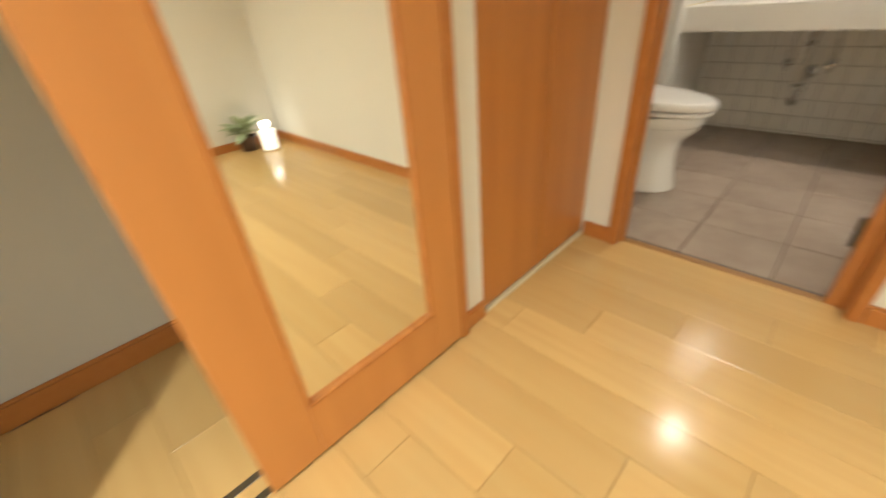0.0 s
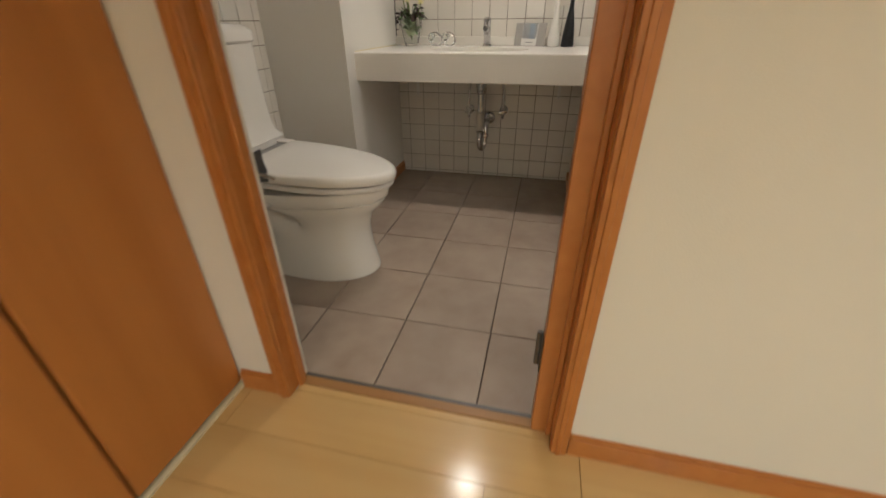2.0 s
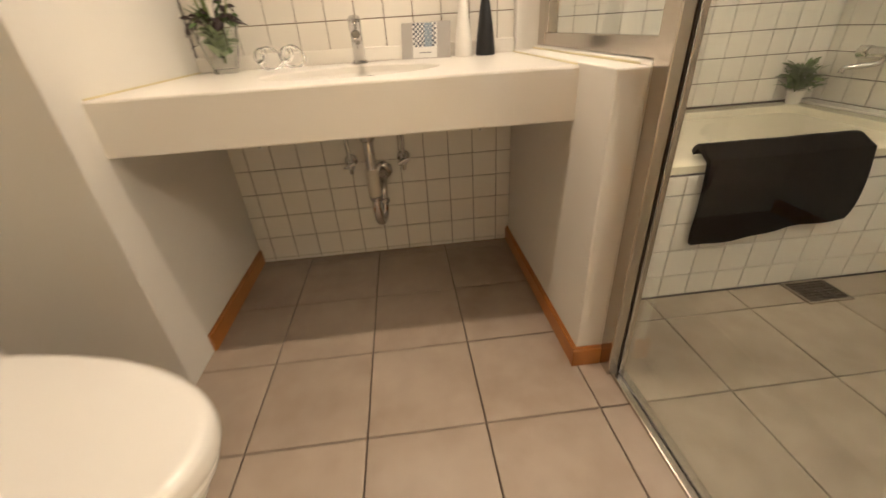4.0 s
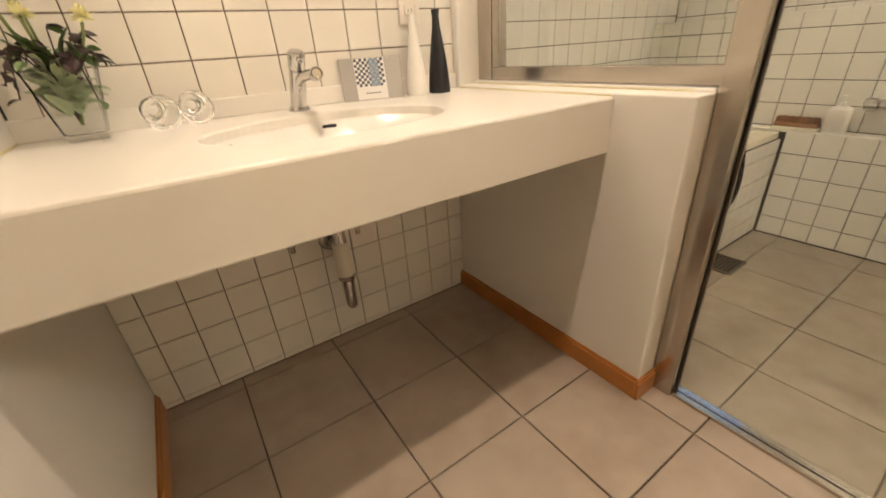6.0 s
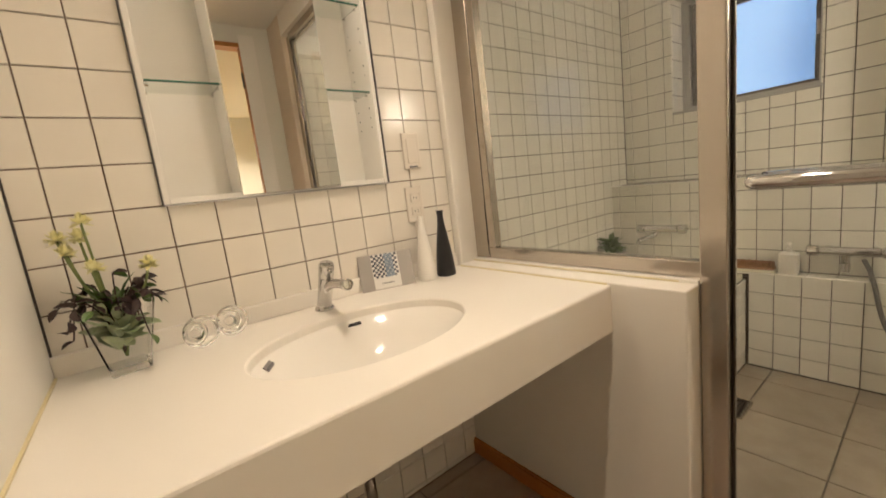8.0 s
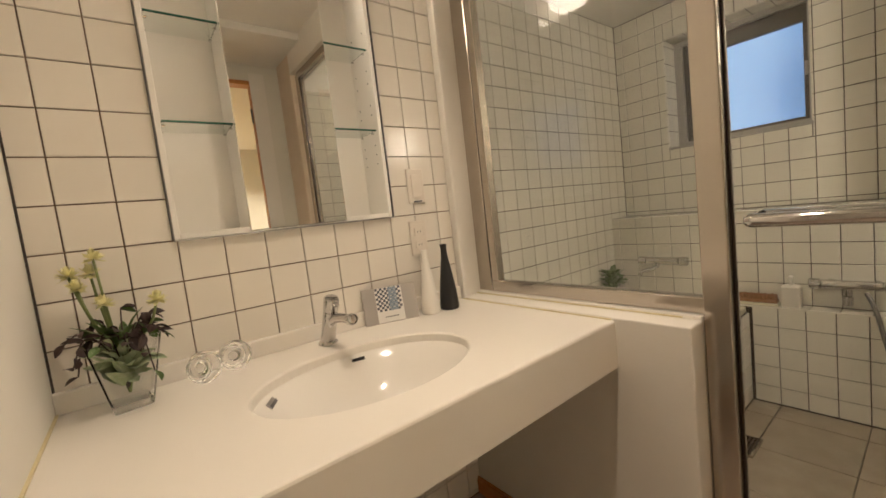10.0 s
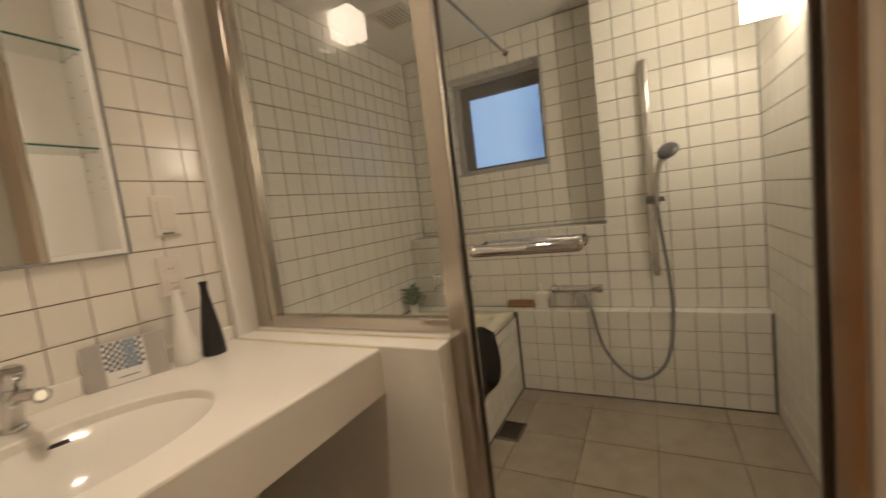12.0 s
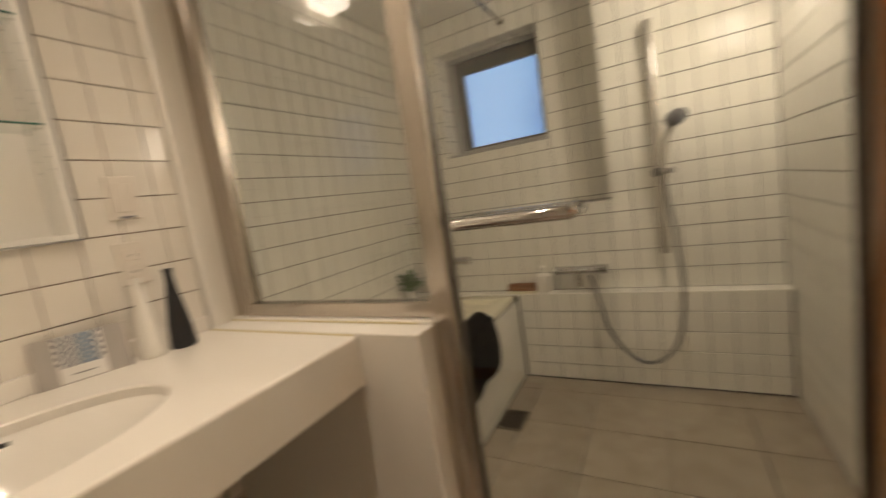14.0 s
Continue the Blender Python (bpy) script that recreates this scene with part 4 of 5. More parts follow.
part("washlet_unit", loft([rrect(0.02, 0.40, 0.205, 0.330, 0.05), rrect(0.01, 0.42, 0.212, 0.340, 0.05), rrect(0.01, 0.36, 0.214, 0.380, 0.04), rrect(0.01, 0.300, 0.214, 0.420, 0.03),
                           rrect(0.01, 0.262, 0.213, 0.447, 0.03), rrect(0.01, 0.236, 0.212, 0.458, 0.03), rrect(0.01, 0.232, 0.210, 0.490, 0.03)]), M_PLASTIC, toilet, smooth=True)
# fills the groove behind the lid; its grey stands in for the shade there
part("hinge_cover", box(0.236, -0.149, 0.440, 0.2835, 0.149, 0.4680, 0.004, 2), M_HINGESHADE, toilet, "recessed hinge groove, its shade coloured grey")
part("tank", loft([rrect(0.005, 0.236, 0.224, 0.4902, 0.03), rrect(0.005, 0.206, 0.226, 0.515, 0.035), rrect(0.005, 0.190, 0.228, 0.56, 0.035), rrect(0.005, 0.180, 0.230, 0.72, 0.035),
                   rrect(0.005, 0.178, 0.230, 0.842, 0.035)]), M_CERAMIC, toilet, smooth=True)
part("tank_lid", loft([rrect(0.003, 0.180, 0.232, 0.846, 0.035), rrect(0.001, 0.186, 0.236, 0.852, 0.035), rrect(0.001, 0.186, 0.236, 0.885, 0.035), rrect(0.010, 0.172, 0.206, 0.905, 0.035), rrect(0.04, 0.14, 0.16, 0.912, 0.03)]), M_CERAMIC, toilet, "domed tank lid", smooth=True)
part("flush_lever", bm_join(axis_cyl((0.15, -0.231, 0.80), (0.15, -0.246, 0.80), 0.014, 16), box(0.142, -0.252, 0.786, 0.215, -0.2465, 0.804, 0.003, 2)), M_GREYP, toilet, "dark flush lever")
part("screw_cap", axis_cyl((0.13, -0.2135, 0.375), (0.13, -0.2175, 0.375), 0.006, 12), M_GREYP, toilet)
part("bolt_cap", axis_cyl((0.625, -0.075, 0.045), (0.63, -0.1, 0.045), 0.007, 12), M_GREYP, toilet)
part("makers_mark", moved(box(-0.022, -0.0005, -0.005, 0.022, 0.0005, 0.005), pose(0.42, -0.1145, 0.035, 8, 0, 0)), M_GREYP, toilet)
part("waste_pipe", axis_cyl((0.032, -0.02, 0.19), (0.25, -0.02, 0.19), 0.045, 24), M_PVCPALE, toilet, "beige waste pipe", smooth=True)
part("wall_collar", moved(lathe([(0.044, 0), (0.060, 0), (0.060, 0.018), (0.054, 0.026), (0.0455, 0.026)], 24), pose(0.006, -0.02, 0.19, 0, 90, 0)), M_RUBBER, toilet, "dark rubber collar", smooth=True)
part("supply_cord", tube(curve_pts([(0.012, -0.33, 0.02), (0.06, -0.30, 0.012), (0.14, -0.20, 0.010), (0.20, -0.10, 0.02), (0.20, -0.05, 0.16), (0.18, -0.05, 0.31)]), 0.005, 8), M_LIGHTPRINT, toilet, "white supply cord", smooth=True)

ph = thing("paper_holder", "dark grey toilet paper holder with chrome arm beside the door", "toilet paper holder", -0.314, YD1, 0.600)
part("plate", box(-0.065, 0.0005, -0.02, 0.048, 0.012, 0.075, 0.004, 2), M_SMOKE, ph)
part("cover", loft([[(x, y, z) for y, z in ((0.0148, 0.056), (0.050, 0.060), (0.082, 0.040), (0.094, 0.0), (0.090, -0.03), (0.086, -0.03), (0.090, 0.0), (0.078, 0.037), (0.048, 0.056), (0.0148, 0.052))] for x in (-0.06, 0.06)]), M_SMOKE, ph, "dark grey curved cover")
part("paper_roll", moved(lathe([(0.020, -0.052), (0.030, -0.052), (0.032, -0.049), (0.032, 0.049), (0.030, 0.052), (0.020, 0.052)], 28, False), pose(0, 0.052, 0.008, 0, 90, 0)), M_LIGHTPRINT, ph, "nearly used paper roll", smooth=True)
part("side_cheek", box(0.0605, 0.0148, -0.022, 0.0635, 0.084, 0.054, 0.001, 1), M_SMOKE, ph)
part("side_cheek", box(-0.0635, 0.012, -0.022, -0.0605, 0.084, 0.054, 0.001, 1), M_SMOKE, ph)
part("arm", tube(curve_pts([(0.069, 0.016, 0.03), (0.070, 0.04, 0.01), (0.070, 0.075, -0.01), (0.068, 0.100, -0.025)]), 0.005, 8), M_CHROME, ph, smooth=True)

# ---- shower partition ----
GX = 0.700
PT = 2.15
sp = thing("shower_partition", "fixed glass panel in a brushed stainless steel frame", "glass partition", 0, 0, 0)
part("post", box(0.6655, 0.700, 0.0, 0.722, 0.756, PT, 0.003, 2), M_STEEL, sp, "brushed steel corner post")
part("stile", box(0.680, 1.455, 0.802, 0.722, YS - 0.031, PT, 0.003, 2), M_STEEL, sp)
part("inner_stile", box(0.678, 1.420, 0.842, 0.716, 1.4505, PT - 0.04, 0.002, 1), M_STEEL, sp)
part("bottom_rail", box(0.682, 0.7565, 0.802, 0.722, 1.4545, 0.842, 0.003, 2), M_STEEL, sp)
part("top_rail", box(0.680, 0.7565, PT - 0.04, 0.722, 1.4545, PT, 0.003, 2), M_STEEL, sp)
g = part("glass", box(GX - 0.003, 0.757, 0.843, GX + 0.003, 1.424, PT - 0.041), M_GLASS, sp, "clear glass pane")
g.visible_shadow = False
bkt = thing("shower_door", "frameless clear glass shower door with chrome bar handle", "glass door", 0, 0, 0)
g = part("glass", box(GX - 0.004, 0.014, 0.014, GX + 0.004, 0.694, PT - 0.045, 0.0008, 1), M_GLASS, bkt, "clear glass pane")
g.visible_shadow = False
part("edge_seal", box(GX - 0.006, 0.6945, 0.014, GX + 0.006, 0.6995, PT - 0.045, 0.001, 1), M_DARKSTEEL, bkt)
for sx in (-1,):
    hb = part("bar_handle", bm_join(tube(curve_pts([(GX - 0.045, 0.412, 1.022), (GX - 0.050, 0.425, 1.022), (GX - 0.052, 0.53, 1.022), (GX - 0.050, 0.64, 1.022), (GX - 0.045, 0.653, 1.022)], 6), 0.0145, 16)), M_CHROME, bkt, "thick chrome bar handle", smooth=True)
    for y in (0.445, 0.62):
        part("mount", axis_cyl((GX - 0.0045, y, 1.022), (GX - 0.042, y, 1.022), 0.009, 14), M_CHROME, hb, smooth=True)
part("bar_handle_inside", tube(curve_pts([(GX + 0.045, 0.412, 1.022), (GX + 0.050, 0.425, 1.022), (GX + 0.052, 0.53, 1.022), (GX + 0.050, 0.64, 1.022), (GX + 0.045, 0.653, 1.022)], 6), 0.0145, 16), M_CHROME, bkt, smooth=True)
structure("shower_jamb_seal", box(0.694, -0.0015, 0.0, 0.708, 0.012, PT, 0.001, 1), M_DARKSTEEL, "black rubber seal of the shower door", "door frame")
structure("shower_jamb", box(0.684, -0.054, 0.0, 0.732, -0.002, PT, 0.002, 1), M_STEEL, "brushed steel jamb of the shower door", "door frame")
structure("shower_sill", box(0.676, -0.002, -0.008, 0.726, 0.70, 0.010, 0.003, 2), M_STEEL, "polished steel sill under the shower door", "threshold")
structure("shower_head_rail", box(0.672, 0.013, PT - 0.042, 0.728, 0.6995, PT, 0.002, 1), M_STEEL, "steel rail above the shower door", "door frame")

# ---- shower room ----
win = thing("window_1", "small frosted window in a grey aluminium frame", "window", 0, 0, 0, kind="structure")
FX = 2.47
for a in ((WY0, WZ0, WY1, WZ0 + 0.03), (WY0, WZ1 - 0.03, WY1, WZ1), (WY0, WZ0 + 0.0305, WY0 + 0.03, WZ1 - 0.0305), (WY1 - 0.045, WZ0 + 0.0305, WY1, WZ1 - 0.0305)):
    part("window_frame", box(FX - 0.03, a[0], a[1], FX + 0.04, a[2], a[3], 0.002, 1), M_ALU, win)
for a in ((WY0 + 0.031, WZ0 + 0.031, WY1 - 0.046, WZ0 + 0.046), (WY0 + 0.031, WZ1 - 0.115, WY1 - 0.046, WZ1 - 0.031), (WY0 + 0.031, WZ0 + 0.0465, WY0 + 0.05, WZ1 - 0.1155), (WY1 - 0.105, WZ0 + 0.0465, WY1 - 0.046, WZ1 - 0.1155)):
    part("sash", box(FX - 0.01, a[0], a[1], FX + 0.02, a[2], a[3], 0.002, 1), M_DARKALU, win)
part("pane", box(FX, WY0 + 0.0505, WZ0 + 0.0465, FX + 0.005, WY1 - 0.1055, WZ1 - 0.1155), M_FROST, win, "patterned frosted pane")
win.children[-1].visible_shadow = False
part("latch", box(FX - 0.022, WY0 + 0.033, 1.60, FX - 0.0105, WY0 + 0.046, 1.67, 0.003, 2), M_ALU, win)
part("arm", box(FX - 0.02, WY0 + 0.032, WZ1 - 0.06, FX - 0.0105, WY0 + 0.05, WZ1 - 0.045, 0.002, 1), M_DARKALU, win)
part("sill", box(XWN - 0.004, WY0 - 0.01, WZ0 - 0.012, FX - 0.031, WY1 + 0.004, WZ0 - 0.0005, 0.002, 1), M_ALU, win, "grey window sill")

# evening sky beyond the window
bd = bpy.data.materials.new("evening sky")
bd.use_nodes = True
_b = bd.node_tree
_e = _b.nodes.new("ShaderNodeEmission")
_tc = _b.nodes.new("ShaderNodeTexCoord")
_gr = _b.nodes.new("ShaderNodeTexNoise")
_gr.inputs["Scale"].default_value = 1.5
_rp = _b.nodes.new("ShaderNodeValToRGB")
_rp.color_ramp.elements[0].position, _rp.color_ramp.elements[0].color = 0.42, (0.08, 0.19, 0.40, 1)
_rp.color_ramp.elements[1].position, _rp.color_ramp.elements[1].color = 0.60, (0.42, 0.64, 0.92, 1)
_b.links.new(_tc.outputs["Object"], _gr.inputs["Vector"])
_b.links.new(_gr.outputs["Fac"], _rp.inputs[0])
_b.links.new(_rp.outputs[0], _e.inputs[0])
_e.inputs[1].default_value = 1.6
_b.links.new(_e.outputs[0], _b.nodes["Material Output"].inputs[0])
structure("backdrop", box(3.6, -1.5, 0.5, 3.62, 3.5, 4.0), bd, "plain blue evening sky beyond the window", "backdrop")

tub = thing("bathtub", "cream bathtub behind a white tiled apron", "bathtub", 0, 0, 0)
TX0, TX1, TY0, TZ = 0.76, XB, 1.011, 0.478
apron = part("apron", box(0.736, TY0 + 0.006, 0.0, TX1, TY0 + 0.055, TZ - 0.03), M_SGROUT, tub)
ta, tb, tc2, td = 0.75, XB + 0.003, TY0 + 0.012, YT + 0.003


def tub_ring(inset, z, r):
    cx, cy, w, h = (ta + tb) / 2, (tc2 + td) / 2, (tb - ta) / 2 - inset, (td - tc2) / 2 - inset
    pts = []
    for sx, sy, a0 in ((1, 1, 0), (-1, 1, 90), (-1, -1, 180), (1, -1, 270)):
        for k in range(7):
            a = radians(a0 + 15 * k)
            pts.append((cx + sx * (w - r) + r * math.cos(a), cy + sy * (h - r) + r * math.sin(a), z))
    return pts


part("shell", loft([tub_ring(0.0, TZ - 0.028, 0.012), tub_ring(0.0, TZ - 0.004, 0.012), tub_ring(0.005, TZ, 0.012), tub_ring(0.075, TZ, 0.06), tub_ring(0.085, TZ - 0.01, 0.06), tub_ring(0.11, TZ - 0.15, 0.07),
                    tub_ring(0.14, 0.08, 0.10), tub_ring(0.20, 0.05, 0.08)]), M_TUB, tub, "cream acrylic tub", smooth=True)
part("seal", box(0.75, TY0 + 0.0065, TZ - 0.0295, TX1, TY0 + 0.013, TZ - 0.0275), M_RUBBER, tub)
part("buttons", bm_join(*[axis_cyl((XB - 0.100, 1.20 + d, 0.44), (XB - 0.108, 1.20 + d, 0.44), 0.007, 12) for d in (0, 0.03)]), M_GREYP, tub)

towel = thing("bath_towel", "black towel hanging over the edge of the bathtub", "towel", 0, 0, 0)


def cloth():
    """A thick towel folded over the rim, its corners rounded by the fold."""
    bm = bm_new()
    nx, nz = 22, 26
    grid = []
    for i in range(nx + 1):
        u = i / nx
        row = []
        for j in range(nz + 1):
            v = j / nz
            x = 1.05 + 0.52 * u
            wob = 0.007 * math.sin(u * 9 + v * 2) + 0.004 * math.sin(u * 19 + 1)
            if v < 0.3:
                y, z = TY0 + 0.10 - 0.10 * v / 0.3, TZ + 0.016 + 0.035 * math.sin(v / 0.3 * math.pi * 0.9)
            else:
                w = (v - 0.3) / 0.7
                y, z = TY0 - 0.022 - 0.016 * math.sin(w * 2.6), TZ + 0.022 - 0.235 * w - 0.05 * (1 - u) * w
            e = max(0.0, abs(v - 0.55) * 2 - 0.55)
            x = 1.31 + (x - 1.31) * (1 - 0.28 * e * e)
            row.append(bm.verts.new((x, y + wob * (0.2 + 0.8 * v), z)))
        grid.append(row)
    for i in range(nx):
        for j in range(nz):
            bm.faces.new((grid[i][j], grid[i + 1][j], grid[i + 1][j + 1], grid[i][j + 1]))
    bmesh.ops.recalc_face_normals(bm, faces=bm.faces[:])
    bmesh.ops.solidify(bm, geom=bm.faces[:], thickness=0.016)
    return bm


part("cloth", cloth(), M_BLACK, towel, smooth=True)

dr = thing("floor_drain", "square steel floor drain in the shower tiles", "drain", 1.546, 0.935, 0.0)
part("frame", bm_join(box(-0.08, -0.05, -0.004, 0.08, -0.042, 0.003), box(-0.08, 0.062, -0.004, 0.08, 0.07, 0.003), box(-0.08, -0.0415, -0.004, -0.072, 0.0615, 0.003), box(0.072, -0.0415, -0.004, 0.08, 0.0615, 0.003)), M_STEEL, dr)
part("grate", bm_join(*[box(-0.0715, -0.036 + 0.014 * k, -0.004, 0.0715, -0.030 + 0.014 * k, 0.002) for k in range(7)], *[box(-0.06 + 0.03 * k, -0.041, -0.004, -0.056 + 0.03 * k, 0.061, 0.001) for k in range(5)]), M_DARKSTEEL, dr)
part("pit", box(-0.0715, -0.041, -0.0075, 0.0715, 0.061, -0.0045), M_HOLE, dr)

# shower rail, head, hose and mixer
sr = thing("shower_set", "chrome shower rail with hand shower, hose and mixer", "shower", 0, 0, 0)
RX, RY = XM - 0.045, 0.252
rail = part("rail", loft([[(RX + k * 0.010 * math.cos(2 * math.pi * i / 28), RY + k * 0.018 * math.sin(2 * math.pi * i / 28), z) for i in range(28)] for k, z in ((0.7, 0.665), (0.95, 0.668), (1, 0.674), (1, 1.728), (0.95, 1.734), (0.7, 1.737))]), M_RAIL, sr, "oval bright steel rail", smooth=True)
for z in (0.70, 1.70):
    part("bracket", axis_cyl((RX + 0.0095, RY, z), (XM - 0.0002, RY, z), 0.011, 14), M_CHROME, rail)
sl = part("slider", bm_join(box(RX - 0.022, RY - 0.024, 1.035, RX - 0.0075, RY + 0.024, 1.075, 0.005, 2), axis_cyl((RX - 0.018, RY - 0.055, 1.055), (RX - 0.018, RY + 0.03, 1.055), 0.013, 16)), M_DARKALU, sr, smooth=True)
head = part("hand_shower", bm_join(tube(curve_pts([(RX - 0.035, RY - 0.02, 1.02), (RX - 0.045, RY - 0.022, 1.10), (RX - 0.055, RY - 0.035, 1.20), (RX - 0.075, RY - 0.065, 1.265)]), [0.011 + 0.004 * (k / 24) for k in range(25)], 14)), M_CHROME, sr, smooth=True)
part("spray_plate", moved(lathe([(0.001, -0.006), (0.040, -0.005), (0.048, 0.002), (0.048, 0.008), (0.040, 0.018), (0.02, 0.026), (0.001, 0.028)], 28, False), pose(RX - 0.085, RY - 0.08, 1.275, -22, -48, 0)), M_SMOKE, head, "dark spray face", smooth=True)
MXY = 0.655
mx = part("mixer_body", axis_cyl((XM - 0.055, MXY - 0.095, 0.605), (XM - 0.055, MXY + 0.095, 0.605), 0.020, 20), M_CHROME, sr, smooth=True)
for d in (-1, 1):
    part("mixer_knob", axis_cyl((XM - 0.055, MXY + d * 0.097, 0.605), (XM - 0.055, MXY + d * 0.137, 0.605), 0.0245, 20), M_CHROME, mx, smooth=True)
    part("wall_union", axis_cyl((XM - 0.04, MXY + d * 0.07, 0.605), (XM - 0.0002, MXY + d * 0.07, 0.605), 0.017, 16), M_CHROME, mx, smooth=True)
part("mixer_spout", bm_join(axis_cyl((XM - 0.055, MXY + 0.01, 0.595), (XM - 0.058, MXY + 0.01, 0.555), 0.015, 16), axis_cyl((XM - 0.058, MXY + 0.01, 0.556), (XM - 0.064, MXY + 0.012, 0.515), 0.018, 16)), M_CHROME, mx, smooth=True)
hose = curve_pts([(XM - 0.060, MXY - 0.045, 0.575), (XM - 0.085, MXY - 0.075, 0.50), (XM - 0.12, 0.53, 0.30), (XM - 0.13, 0.43, 0.165), (XM - 0.13, 0.33, 0.145), (XM - 0.12, 0.235, 0.24),
                  (XM - 0.10, 0.195, 0.45), (XM - 0.088, 0.205, 0.72), (XM - 0.084, 0.225, 0.92), (RX - 0.035, RY - 0.02, 1.02)], 10)
part("hose", tube(hose, 0.0085, 10), M_HOSE, sr, "flexible metal hose", smooth=True)

tm = thing("bath_mixer", "chrome bath mixer tap above the bathtub", "tap", XM, 1.42, 0.695)
part("body", axis_cyl((-0.055, -0.09, 0), (-0.055, 0.09, 0), 0.021, 18), M_CHROME, tm, smooth=True)
for d in (-1, 1):
    part("knob", axis_cyl((-0.055, d * 0.092, 0), (-0.055, d * 0.132, 0), 0.025, 18), M_CHROME, tm, smooth=True)
    part("wall_union", axis_cyl((-0.04, d * 0.06, 0), (-0.0002, d * 0.06, 0), 0.015, 14), M_CHROME, tm, smooth=True)
part("spout", tube(curve_pts([(-0.06, 0.02, -0.01), (-0.075, 0.03, -0.035), (-0.12, 0.06, -0.045), (-0.155, 0.08, -0.052), (-0.16, 0.083, -0.07)]), 0.010, 12), M_CHROME, tm, smooth=True)

cv = thing("ceiling_vent", "grey slatted square vent in the shower ceiling", "vent", 1.70, 1.40, SHOWER_CEIL)
part("frame", bm_join(box(-0.11, -0.11, -0.008, 0.11, -0.09, -0.0005, 0.002, 1), box(-0.11, 0.09, -0.008, 0.11, 0.11, -0.0005, 0.002, 1), box(-0.11, -0.0895, -0.008, -0.09, 0.0895, -0.0005, 0.002, 1), box(0.09, -0.0895, -0.008, 0.11, 0.0895, -0.0005, 0.002, 1)), M_PLATE, cv)
for k in range(8):
    part("slat", box(-0.0895, -0.085 + 0.0225 * k, -0.007, 0.0895, -0.073 + 0.0225 * k, -0.002), M_PLATE, cv)
part("backing", box(-0.0895, -0.0895, -0.0015, 0.0895, 0.0895, -0.0005), M_HOLE, cv)

rod = thing("curtain_rod", "thin steel rod under the shower ceiling", "rod", 0, 0, 0)
part("rod", axis_cyl((0.74, 0.995, 2.045), (XWN - 0.0005, 0.995, 2.045), 0.008, 12), M_STEEL, rod, smooth=True)
part("flange", axis_cyl((XWN - 0.010, 0.995, 2.045), (XWN - 0.0003, 0.995, 2.045), 0.018, 16), M_STEEL, rod)

br = thing("bath_brush", "brown wooden bath brush on a cream stand", "brush", 2.045, 0.985, 0.486)
part("stand", box(-0.03, -0.085, 0.0, 0.03, 0.085, 0.012, 0.003, 2), M_TUB, br, "cream stand")
part("brush_body", box(-0.024, -0.080, 0.0122, 0.024, 0.080, 0.030, 0.006, 2), M_BRISTLE, br)
part("bristles", bm_join(*[axis_cyl((-0.014 + 0.014 * i, -0.07 + 0.014 * j, 0.030), (-0.014 + 0.014 * i, -0.07 + 0.014 * j, 0.050 + 0.004 * ((i + j) % 2)), 0.006, 6) for i in range(3) for j in range(11)]), M_BRISTLE, br)
sb = thing("soap_bottle", "white pump soap bottle on the tiled ledge", "bottle", 2.045, 0.855, 0.486)
part("bottle", loft([rrect(-0.026, 0.026, 0.034, 0.0, 0.008), rrect(-0.028, 0.028, 0.036, 0.004, 0.008), rrect(-0.028, 0.028, 0.036, 0.095, 0.010), rrect(-0.018, 0.018, 0.022, 0.106, 0.012)]), M_WHITEG, sb, smooth=True)
part("pump", bm_join(axis_cyl((0, 0, 0.1062), (0, 0, 0.122), 0.011, 14), axis_cyl((0, 0, 0.122), (0, 0, 0.140), 0.005, 10), box(-0.035, -0.008, 0.140, 0.010, 0.008, 0.149, 0.003, 2)), M_WHITEG, sb, smooth=True)
rng = random.Random(9)
tp = thing("tub_plant", "small green plant in a pale pot on the bathtub rim", "potted plant", 1.955, 1.69, 0.478)
part("pot", lathe([(0.022, 0), (0.026, 0.003), (0.033, 0.055), (0.035, 0.058), (0.030, 0.058), (0.026, 0.045), (0.001, 0.043)], 20), M_WHITEG, tp, smooth=True)
part("leaves", foliage(rng, 120, 0.055, 0.11, 0.062, 0.022, 0.8), M_LEAF, tp).location.z = 0.045

# ---- things on the counter ----
rng = random.Random(3)
va = thing("flower_vase", "flared square glass vase of yellow flowers and dark leaves", "flower vase", -0.395, 1.462, CZ1)
va.matrix_basis = pose(-0.395, 1.462, CZ1, 0, 0, 8)


def square_vase():
    """A flared square vase with a thick base."""
    rings = []
    for w, z in ((0.033, 0.001), (0.034, 0.003), (0.047, 0.075), (0.0605, 0.148), (0.0575, 0.148), (0.0445, 0.076), (0.033, 0.016), (0.028, 0.014)):
        rings.append(rrect(-w, w, w, z, 0.006, 3))
    return loft(rings)


part("vase", square_vase(), M_VASEGLASS, va, "clear square glass", smooth=True).visible_shadow = False
part("pale_leaves", foliage(rng, 64, 0.026, 0.095, 0.052, 0.032, 0.9), M_PALELEAF, va).location.z = 0.035
part("green_leaves", foliage(rng, 9, 0.02, 0.04, 0.075, 0.020, 1.25), M_LEAF, va).location.z = 0.11


